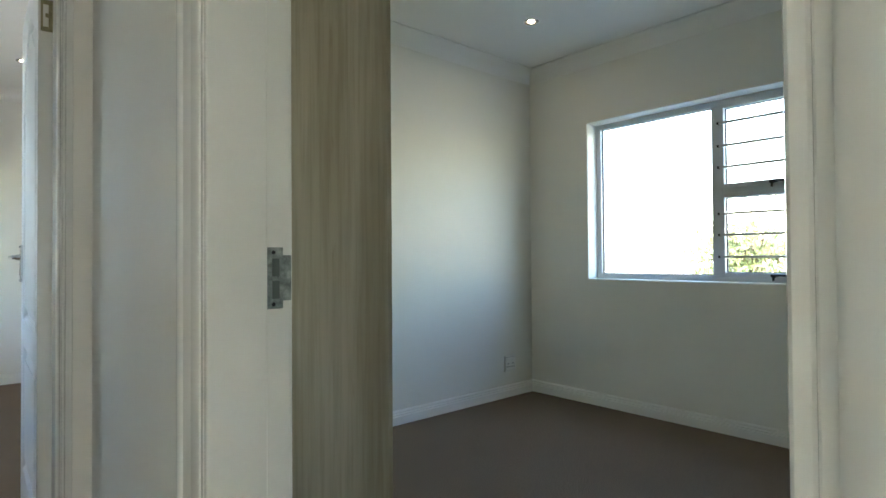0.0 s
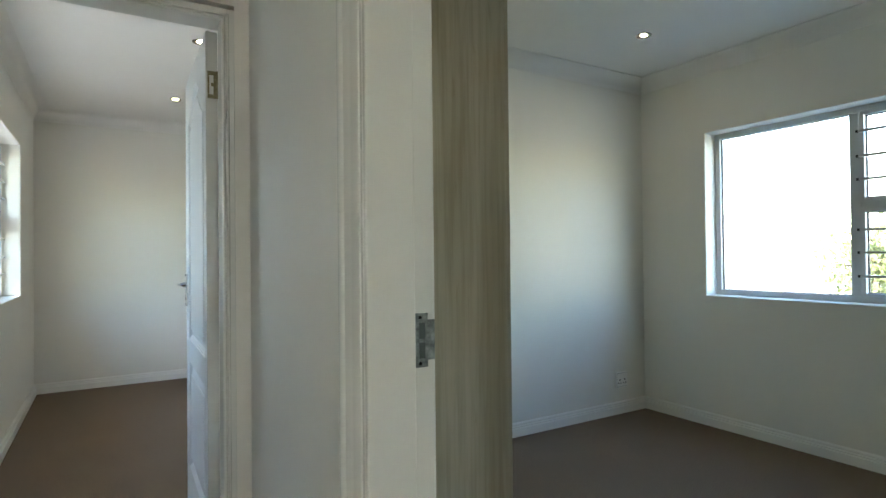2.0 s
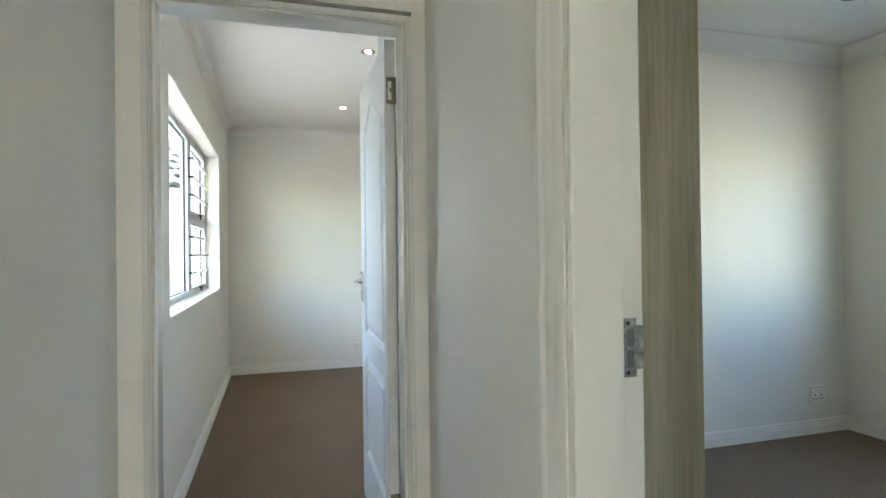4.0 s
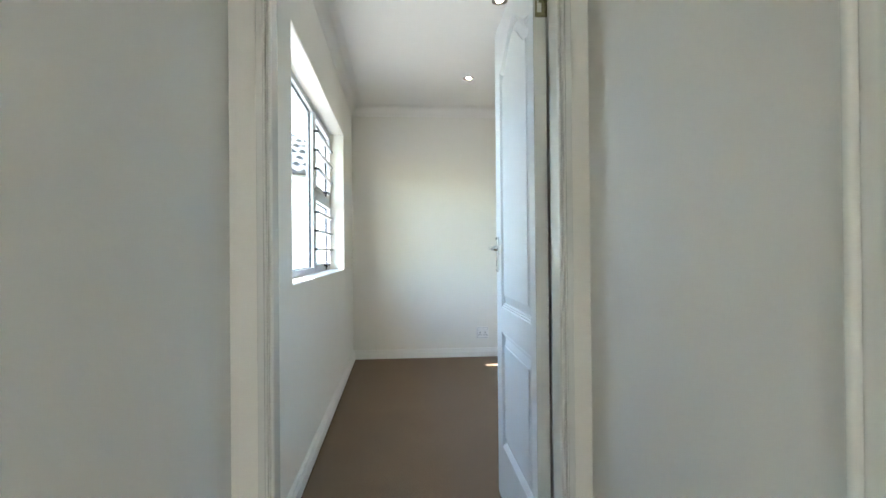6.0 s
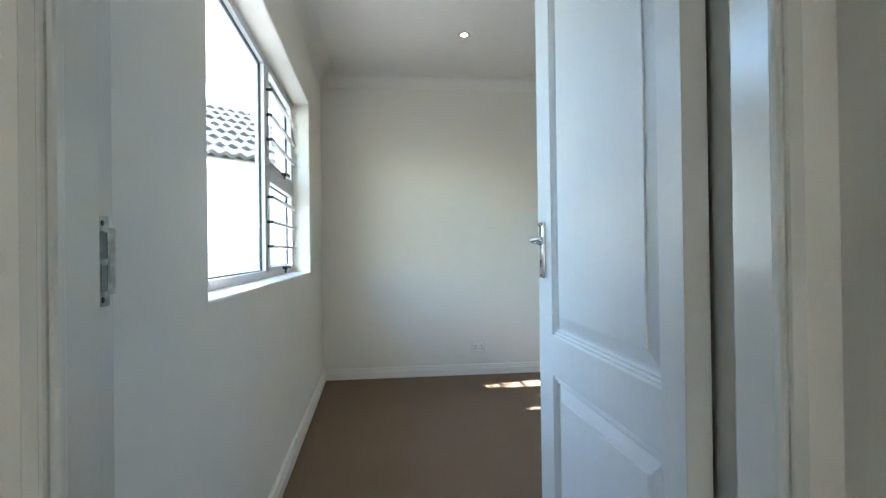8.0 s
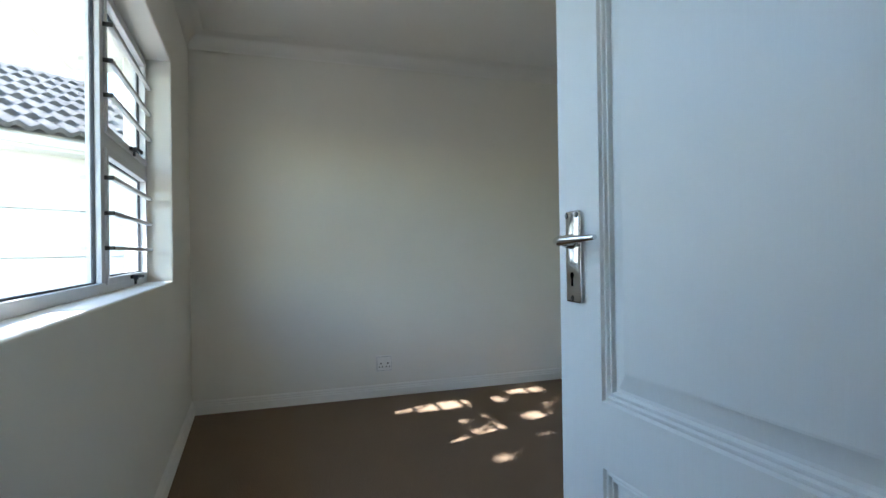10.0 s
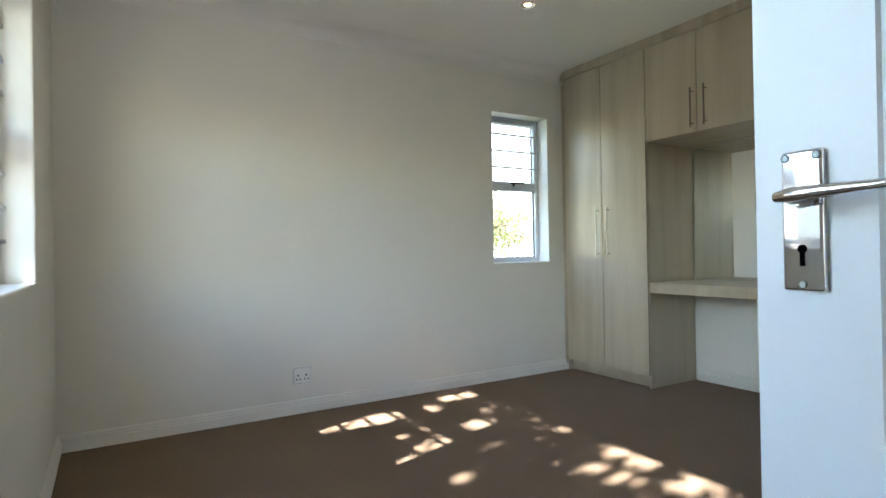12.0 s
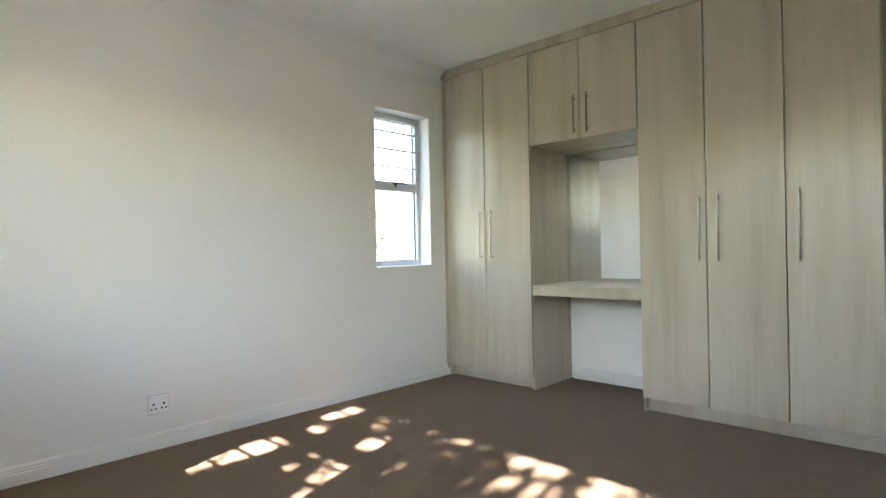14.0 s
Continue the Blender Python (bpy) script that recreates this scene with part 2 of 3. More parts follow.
def slab(axis, at0, at1, u0, u1, z0, z1, holes=(), bevel=0.008):
    """A wall in the plane across axis ('x' or 'y') from at0 to at1 with rectangular holes (u0, u1, z0, z1); the holes' edges are softened."""
    us = sorted({u0, u1, *[h[0] for h in holes], *[h[1] for h in holes]})
    zs = sorted({z0, z1, *[h[2] for h in holes], *[h[3] for h in holes]})
    bm = bmesh.new()

    def put(u, z, a):
        return (a, u, z) if axis == "x" else (u, a, z)
    grid = {(u, z): bm.verts.new(put(u, z, at0)) for u in us for z in zs}
    faces = []
    for ua, ub in zip(us, us[1:]):
        for za, zb in zip(zs, zs[1:]):
            if not any(h[0] <= ua and ub <= h[1] and h[2] <= za and zb <= h[3] for h in holes):
                faces.append(bm.faces.new((grid[ua, za], grid[ub, za], grid[ub, zb], grid[ua, zb])))
    for v in [v for v in bm.verts if not v.link_faces]:
        bm.verts.remove(v)
    made = bmesh.ops.extrude_face_region(bm, geom=faces)["geom"]
    d = Vector((at1 - at0, 0, 0)) if axis == "x" else Vector((0, at1 - at0, 0))
    for g in made:
        if isinstance(g, bmesh.types.BMVert):
            g.co += d
    bmesh.ops.recalc_face_normals(bm, faces=bm.faces)
    if bevel and holes:
        es = []
        for e in bm.edges:
            if e.calc_face_angle(0) > 1.0:
                for h in holes:
                    if all(h[0] - 1e-4 <= (v.co.y if axis == "x" else v.co.x) <= h[1] + 1e-4 and h[2] - 1e-4 <= v.co.z <= h[3] + 1e-4 for v in e.verts):
                        same = abs((e.verts[0].co - e.verts[1].co).dot(d.normalized())) < 1e-5
                        if same:
                            es.append(e)
        bmesh.ops.bevel(bm, geom=list(set(es)), offset=bevel, segments=3, affect="EDGES", profile=0.5)
    return bm


def sweep(profile, path, z=0.0):
    """Runs a profile of (out, up) along a path of (x, y) with mitred corners; out is to the right of the way gone."""
    bm = bmesh.new()
    rows = []
    for i, p in enumerate(path):
        p = Vector(p)
        d0 = (p - Vector(path[i - 1])).normalized() if i else None
        d1 = (Vector(path[i + 1]) - p).normalized() if i < len(path) - 1 else None
        n0 = Vector((d0.y, -d0.x)) if d0 else None
        n1 = Vector((d1.y, -d1.x)) if d1 else None
        if n0 and n1:
            n = (n0 + n1) / (1 + n0.dot(n1))
        else:
            n = n0 or n1
        rows.append([bm.verts.new((p.x + n.x * o, p.y + n.y * o, z + u)) for o, u in profile])
    k = len(profile)
    for a, c in zip(rows, rows[1:]):
        for j in range(k):
            bm.faces.new((a[j], a[(j + 1) % k], c[(j + 1) % k], c[j]))
    bm.faces.new(rows[0][::-1])
    bm.faces.new(rows[-1])
    return bm


# ---- plan ----
XW, XE_HALL, XW_R1 = -0.595, 0.385, 0.527
YN, Y_END0, Y_END1 = 5.985, 1.925, 2.062
Y_R1N, Y_R2S = 2.812, 2.862
X_R1E, X_R2E, X_OUT = 3.50, 3.50, 3.72
Y_S = -3.4
CEILING = 2.508
TOP = 2.66
D_HEAD = 2.003

# ---- setting ----
solid("floor", box(XW - 0.22, X_OUT, Y_S - 0.2, YN + 0.22, -0.12, 0.0), CARPET, "dark brown cut-pile carpet over the bedrooms and passage", "floor", "structure")
solid("ceiling", box(XW - 0.22, X_OUT, Y_S - 0.2, YN + 0.22, CEILING, TOP + 0.1), CEIL, "smooth white painted plaster ceiling", "ceiling", "structure")
BW = (2.815, 5.129, 0.918, 2.043)
SW = (2.234, 2.797, 0.917, 2.103)
EW = (0.78, 2.284, 0.892, 2.008)
# second hole is an unseen opening, added to light the passage
solid("wall_west", slab("x", XW - 0.22, XW, Y_S, YN, 0, CEILING + 0.004, [BW, (-3.15, -2.10, 0.60, 2.10)]), WALL, "off-white plastered wall with a window opening and an added unseen opening lighting the passage", "wall", "structure")
solid("wall_north", slab("y", YN, YN + 0.22, XW - 0.22, X_OUT, 0, CEILING + 0.004, [SW]), WALL, "off-white plastered wall with a narrow window opening", "wall", "structure")
solid("wall_east_bedroom", slab("x", X_R2E, X_OUT, Y_R2S, YN, 0, CEILING + 0.004), WALL, "off-white plastered wall behind the wardrobes", "wall", "structure")
solid("wall_east_small_room", slab("x", X_R1E, X_OUT, -0.9, Y_R1N, 0, CEILING + 0.004, [EW]), WALL, "off-white plastered wall with a wide window opening", "wall", "structure")
solid("wall_between_rooms", slab("y", Y_R1N, Y_R2S, XW_R1, X_OUT, 0, CEILING + 0.004), WALL, "off-white plastered wall between the two bedrooms", "wall", "structure")
D1 = (0.026, 0.944)
solid("wall_passage_east", slab("x", XE_HALL, XW_R1, Y_S, Y_R2S, 0, CEILING + 0.004, [(D1[0], D1[1], -0.0, D_HEAD + 0.032)], 0), WALL, "off-white plastered passage wall with a doorway", "wall", "structure")
D2 = (-0.525, 0.336)
solid("wall_passage_end", slab("y", Y_END0, Y_END1, XW, XE_HALL, 0, CEILING + 0.004, [(D2[0], D2[1], -0.0, D_HEAD + 0.046)], 0), WALL, "off-white plastered wall at the end of the passage with a doorway", "wall", "structure")
solid("wall_passage_south", slab("y", Y_S - 0.2, Y_S, XW - 0.22, XW_R1, 0, CEILING + 0.004), WALL, "plain off-white plastered wall at the back of the passage", "wall", "structure")
solid("wall_south_small_room", slab("y", -0.9, -0.7, XW_R1, X_R1E, 0, CEILING + 0.004), WALL, "plain off-white plastered wall", "wall", "structure")

# skirting and cornice
SKIRT = [(0, 0), (0.021, 0), (0.021, 0.0500), (0.0190, 0.0530), (0.0110, 0.0540), (0.0110, 0.0575), (0.0170, 0.0585), (0.0185, 0.0625), (0.0170, 0.0665), (0.0085, 0.0675), (0.0085, 0.0710), (0.0130, 0.0720), (0.0140, 0.0760), (0.0110, 0.0830), (0.0050, 0.0875), (0, 0.088)]
COVE = [(0, 0), (0, -0.100), (0.0012, -0.0985), (0.0035, -0.080), (0.0105, -0.060), (0.0215, -0.0415), (0.0370, -0.0255), (0.0560, -0.0130), (0.0780, -0.0052), (0.0985, -0.0012), (0.100, 0)]
CORN = [(0, 0), (0, -0.100), (0.004, -0.100), (0.006, -0.092), (0.009, -0.089), (0.014, -0.070), (0.026, -0.050), (0.042, -0.032), (0.062, -0.019), (0.076, -0.012), (0.080, -0.008), (0.090, -0.006), (0.090, 0)]
WX = 2.957
X_ARCH = 0.068


def skirting(name, path, label="white moulded timber skirting along the wall"):
    solid(name, sweep(SKIRT, path), SKIRTING, label, "skirting", "structure")


skirting("baseboard_bedroom", [(XW, Y_END1), (XW, YN), (WX + 0.03, YN)])
skirting("baseboard_bedroom_south", [(WX + 0.5, Y_R2S), (XE_HALL + 0.002, Y_R2S)])
skirting("baseboard_niche", [(X_R2E, 5.10), (X_R2E, 4.33)], "white skirting on the wall under the dressing shelf")
skirting("baseboard_small_room", [(1.0, Y_R1N), (X_R1E, Y_R1N), (X_R1E, -0.7), (XW_R1, -0.7), (XW_R1, D1[0] - 0.08)])
skirting("baseboard_passage_west", [(XW, Y_S), (XW, Y_END0)])
skirting("baseboard_passage_east", [(XE_HALL, Y_END0), (XE_HALL, D1[1] + 0.09)])
solid("cornice_bedroom", sweep(COVE, [(XE_HALL, Y_R2S), (XE_HALL, Y_END1), (XW, Y_END1), (XW, YN), (WX - 0.021, YN)], CEILING), CEIL, "white coved plaster cornice round the bedroom ceiling", "cornice", "structure", True)
solid("cornice_small_room", sweep(CORN, [(1.20, Y_R1N), (X_R1E, Y_R1N), (X_R1E, -0.7), (XW_R1, -0.7), (XW_R1, 1.49)], CEILING), CEIL, "white coved plaster cornice round the small room ceiling", "cornice", "structure", True)
solid("cornice_passage", sweep(CORN, [(XE_HALL, Y_END0), (XE_HALL, Y_S)], CEILING), CEIL, "white coved plaster cornice along the passage", "cornice", "structure", True)


# ---- door frames ----
def door_frame(name, m, width, depth, label, side_left, side_right, rebate, prof, h=D_HEAD, stop=0.013, o=0.010):
    """Local: x across the opening from 0 to width, y from the passage face 0 to the room face depth. rebate: where the stop ends."""
    e = thing(name, m, label, "door frame", "", "structure")
    for nm, x0, x1, s0, s1 in (("jamb", -0.024, 0.0, 0.0, stop), ("jamb", width, width + 0.024, width - stop, width)):
        bm = box(x0, x1, -0.006, depth + 0.006, 0, h + 0.024, bevel=0.002)
        add_box(bm, s0 - 0.001 if s0 == 0 else s0, s1 if s0 == 0 else s1 + 0.001, -0.005, rebate, 0, h, bevel=0.003)
        part(nm, bm, TRIM, e)
    bm = box(0.0, width, -0.006, depth + 0.006, h, h + 0.024, bevel=0.002)
    add_box(bm, stop + 0.0005, width - stop - 0.0005, -0.005, rebate, h - stop, h + 0.001, bevel=0.003)
    part("head", bm, TRIM, e)
    # moulding on the passage face: (across, proud)
    side = prof[-1][0]

    def strip(path_pts, outs):
        bm2 = bmesh.new()
        rows = []
        for (px, pz), (ox, oz) in zip(path_pts, outs):
            rows.append([bm2.verts.new((px + ox * a, -pr - 0.0005, pz + oz * a)) for a, pr in prof])
        k = len(prof)
        for a, c in zip(rows, rows[1:]):
            for j in range(k):
                bm2.faces.new((a[j], a[(j + 1) % k], c[(j + 1) % k], c[j]))
        bm2.faces.new(rows[0][::-1])
        bm2.faces.new(rows[-1])
        return bm2
    L = side_left / side
    R = side_right / side
    part("architrave", strip([(-o, 0), (-o, h + o)], [(-L, 0), (-L, 1)]), TRIM, e, smooth=True)
    part("architrave", strip([(width + o, 0), (width + o, h + o)], [(R, 0), (R, 1)]), TRIM, e, smooth=True)
    part("architrave", strip([(-o, h + o), (width + o, h + o)], [(-L, 1), (R, 1)]), TRIM, e, smooth=True)
    for x0, x1 in ((-0.072, -0.010), (width + 0.010, width + 0.072)):
        if x0 > -0.05 or depth < 0.15:
            part("room_architrave", box(x0, x1, depth + 0.0005, depth + 0.016, 0, h + 0.0715, bevel=0.004), TRIM, e)
    part("room_architrave", box(-0.009, width + 0.009, depth + 0.0005, depth + 0.0155, h + 0.010, h + 0.071, bevel=0.004), TRIM, e)
    return e


BEADS = [(0.0, 0.0), (0.0, 0.009), (0.001, 0.012), (0.004, 0.014), (0.008, 0.013), (0.010, 0.009), (0.0105, 0.004), (0.014, 0.004), (0.0145, 0.009), (0.017, 0.0115), (0.021, 0.011), (0.0235, 0.007), (0.024, 0.0)]
ARCHITRAVE = [(0.0, 0.0), (0.0, 0.009), (0.004, 0.012), (0.024, 0.0135), (0.032, 0.0075), (0.041, 0.0060), (0.050, 0.0080), (0.060, 0.0135), (0.066, 0.014), (0.068, 0.011), (0.071, 0.011), (0.074, 0.016), (0.080, 0.020), (0.087, 0.020), (0.092, 0.015), (0.093, 0.0)]
F2 = door_frame("door_frame_1", pose(-0.5, Y_END0, 0), 0.811, Y_END1 - Y_END0, "white enamelled timber door frame with moulded architrave", 0.024, 0.024, Y_END1 - Y_END0 - 0.066, BEADS, D_HEAD + 0.005, 0.018, -0.0175)
F1 = door_frame("door_frame_2", pose(XE_HALL, D1[1] - 0.025, 0, 0, 0, -90), 0.868, XW_R1 - XE_HALL, "white enamelled timber door frame with a strike plate", 0.093, 0.093, 0.100, ARCHITRAVE)


# strike plate on the jamb of the small room's doorway
def strike_plate(parent, x, y0, z0, flip=1):
    bm = box(x, x + 0.0022 * flip, y0, y0 + 0.030, z0, z0 + 0.110, bevel=0.0006, seg=1)
    add_box(bm, x + 0.0001, x + 0.0023 * flip, y0 + 0.029, y0 + 0.046, z0 + 0.014, z0 + 0.096, bevel=0.0006, seg=1)
    p = part("strike_plate", bm, ZINC, parent, "scuffed dull zinc strike plate")
    for za, zb in ((0.018, 0.050), (0.058, 0.090)):
        # flat insert, its dark colour stands for the shaded recess
        bm = box(x + 0.0019 * flip, x + 0.0026 * flip, y0 + 0.009, y0 + 0.023, z0 + za, z0 + zb, bevel=0.0002, seg=1)
        part("bolt_hole", bm, PAINTED_SHADE, p, "dark zinc insert painted as the shade in the bolt hole")
        bm = bmesh.new()
        for b4 in ((y0 + 0.0075, y0 + 0.009, za, zb), (y0 + 0.023, y0 + 0.0245, za, zb), (y0 + 0.009, y0 + 0.023, za - 0.0015, za), (y0 + 0.009, y0 + 0.023, zb, zb + 0.0015)):
            add_box(bm, x + 0.0018 * flip, x + 0.0031 * flip, b4[0], b4[1], z0 + b4[2], z0 + b4[3])
        part("hole_rim", bm, ZINC, p)
    for zz in (0.008, 0.101):
        bm = add_cyl(bmesh.new(), (x + 0.0015 * flip, y0 + 0.012, z0 + zz), (x + 0.0034 * flip, y0 + 0.012, z0 + zz), 0.0042, 0.003, 12)
        part("screw", bm, BLACK, p)


strike_plate(F1, 0.0, 0.1035, 0.961)
strike_plate(F2, 0.0, 0.098, 0.975)


# ---- panelled door, standing open ----
def bezier_arch(u, u0, u1, z_side, z_top):
    """Height of the arched top rail at u."""
    t = (u - u0) / (u1 - u0)
    s = min(t, 1 - t) * 2
    return z_side + (z_top - z_side) * (s * s * (3 - 2 * s))


def door_leaf():
    W, T, Hd = 0.762, 0.040, 1.992
    # local: x from the hinge (0) to the free edge (W), y through the leaf (0 to T)
    e = thing("door_1", pose(0.303, 2.061, 0.006, 0, 0, 88.6), "open white moulded two-panel door with an arched upper panel", "door", "", "structure")
    bm = box(0, W, 0.0140, T - 0.0140, 0, Hd)
    part("core", bm, DOOR, e)
    x0, x1 = 0.070, W - 0.120
    zl0, zl1, zu0, zs, zt = 0.235, 0.712, 0.812, 1.79, 1.90

    def outline(inset, top_is_arch, z0, z1s, z1t, n=18):
        pts = [(x0 + inset, z0 + inset), (x1 - inset, z0 + inset)]
        for i in range(n + 1):
            u = x1 - inset - (x1 - x0 - 2 * inset) * i / n
            z = bezier_arch(u, x0 + inset, x1 - inset, z1s, z1t) if top_is_arch else z1s
            pts.append((u, z - inset))
        return pts

    prof = [(0.0, 0.0), (0.003, 0.0048), (0.0065, 0.0036), (0.0085, 0.0036), (0.0105, 0.0082), (0.0140, 0.0070), (0.0160, 0.0070), (0.0185, 0.0132), (0.0240, 0.0132), (0.0520, 0.0050), (0.0526, 0.0018), (0.0560, 0.0014)]
    for y_face, sgn in ((0.0, 1), (T, -1)):
        bm = bmesh.new()
        loops = []
        for arch, z0, zs_, zt_ in ((False, zl0, zl1, zl1), (True, zu0, zs, zt)):
            rings = [[bm.verts.new((px, y_face + sgn * dep, pz)) for px, pz in outline(ins, arch, z0, zs_, zt_)] for ins, dep in prof]
            for a, c in zip(rings, rings[1:]):
                for k in range(len(a)):
                    bm.faces.new((a[k], a[(k + 1) % len(a)], c[(k + 1) % len(a)], c[k]))
            bm.faces.new(rings[-1])
            loops.append(rings[0])
        # stiles and rails round the two panels
        def v(x, z):
            return bm.verts.new((x, y_face, z))
        lo, up = loops
        c00, c10, c11, c01 = v(0, 0), v(W, 0), v(W, Hd), v(0, Hd)
        ml0, mr0, ml1, mr1 = v(0, zl1), v(W, zl1), v(0, zu0), v(W, zu0)
        ul, ur = v(0, zs), v(W, zs)
        n = len(lo)
        bm.faces.new((c00, c10, lo[1], lo[0]))
        bm.faces.new((c10, mr0, lo[2], lo[1]))
        bm.faces.new((c00, lo[0], lo[n - 1], ml0))
        bm.faces.new((ml0, *reversed(lo[2:]), mr0, mr1, up[1], up[0], ml1))
        bm.faces.new((mr1, ur, up[2], up[1]))
        bm.faces.new((ml1, up[0], up[n - 1], ul))
        half = (n - 2) // 2
        tm = v(W / 2, Hd)
        bm.faces.new((ur, c11, tm, *reversed(up[2:2 + half + 1])))
        bm.faces.new((tm, c01, ul, *reversed(up[2 + half:])))
        part("panel_face", bm, DOOR, e)
    bm = bmesh.new()
    for q in ((0, 0.004, 0, Hd), (W - 0.004, W, 0, Hd)):
        add_box(bm, q[0] - 0.0004 if q[0] == 0 else q[0], q[1] + (0.0004 if q[1] == W else 0), 0.0006, T - 0.0006, q[2], q[3])
    add_box(bm, 0.004, W - 0.004, 0.0006, T - 0.0006, Hd - 0.004, Hd + 0.0004)
    part("edge_lipping", bm, TRIM, e)
    # lever lock furniture on both faces
    px = W - 0.054
    for y_face, s in ((0.0, -1), (T, 1)):
        bm = box(px - 0.021, px + 0.021, min(y_face, y_face + s * 0.009), max(y_face, y_face + s * 0.009), 0.957, 1.107, bevel=0.004, seg=3)
        plate = part("lock_plate", bm, CHROME, e, "polished chrome lever lock plate", True)
        bm = add_cyl(bmesh.new(), (px, y_face + s * 0.008, 1.057), (px, y_face + s * 0.022, 1.057), 0.0125, 0.0105, 24)
        part("rose", bm, CHROME, plate, smooth=True)
        pts, rad = [], []
        for i in range(13):
            t = i / 12
            pts.append((px + 0.014 - 0.122 * t, y_face + s * (0.030 + 0.012 * math.sin(min(1, t * 2.2) * math.pi / 2) - 0.006 * t * t), 1.057 + 0.004 * t))
            rad.append(0.0098 * (0.45 + 0.55 * math.sin(min(1, 0.15 + t * 3.2) * math.pi / 2)) * (1 - 0.60 * t))
        bm = add_tube(bmesh.new(), pts, rad, 16)
        add_cyl(bm, (px, y_face + s * 0.020, 1.057), (px, y_face + s * 0.036, 1.057), 0.0085, 0.0075, 20)
        part("lever", bm, CHROME, plate, "curved chrome lever handle", True)
        bm = add_cyl(bmesh.new(), (px, y_face + s * 0.0086, 1.002), (px, y_face + s * 0.0096, 1.002), 0.0048, None, 18)
        add_box(bm, px - 0.0026, px + 0.0026, min(y_face + s * 0.0087, y_face + s * 0.0095), max(y_face + s * 0.0087, y_face + s * 0.0095), 0.984, 1.001)
        part("keyhole", bm, HOLE, plate)
        for sx, sz in ((-0.0155, 1.0995), (0.0155, 1.0995), (0.0, 0.9645)):
            bm = add_cyl(bmesh.new(), (px + sx, y_face + s * 0.0086, sz), (px + sx, y_face + s * 0.0093, sz), 0.0046, None, 16)
            part("screw_seat", bm, RUBBER, plate, "dark ring round the screw")
            bm = add_cyl(bmesh.new(), (px + sx, y_face + s * 0.0090, sz), (px + sx, y_face + s * 0.0103, sz), 0.0038, 0.0031, 16)
            part("screw", bm, ZINC, plate)
    bm = box(W - 0.001, W + 0.0012, 0.009, 0.031, 0.945, 1.12, bevel=0.0005, seg=1)
    add_box(bm, W, W + 0.010, 0.014, 0.026, 1.045, 1.07, bevel=0.002)
    part("latch", bm, STEEL, e)
    for hz in (0.20, 1.752):
        bm = bmesh.new()
        # leaf of the hinge let into the edge, with a window cut in it
        for q in ((0.004, 0.034, 0.0, 0.014), (0.004, 0.034, 0.084, 0.098), (0.004, 0.014, 0.014, 0.084), (0.028, 0.034, 0.014, 0.084), (0.014, 0.022, 0.044, 0.056)):
            add_box(bm, -0.0030, 0.0004, q[0], q[1], hz + q[2], hz + q[3])
        add_cyl(bm, (-0.004, 0.0015, hz), (-0.004, 0.0015, hz + 0.098), 0.0042, None, 12)
        part("hinge", bm, BRASS, e, "aged brass butt hinge with paint on it")
    return e


door_leaf()


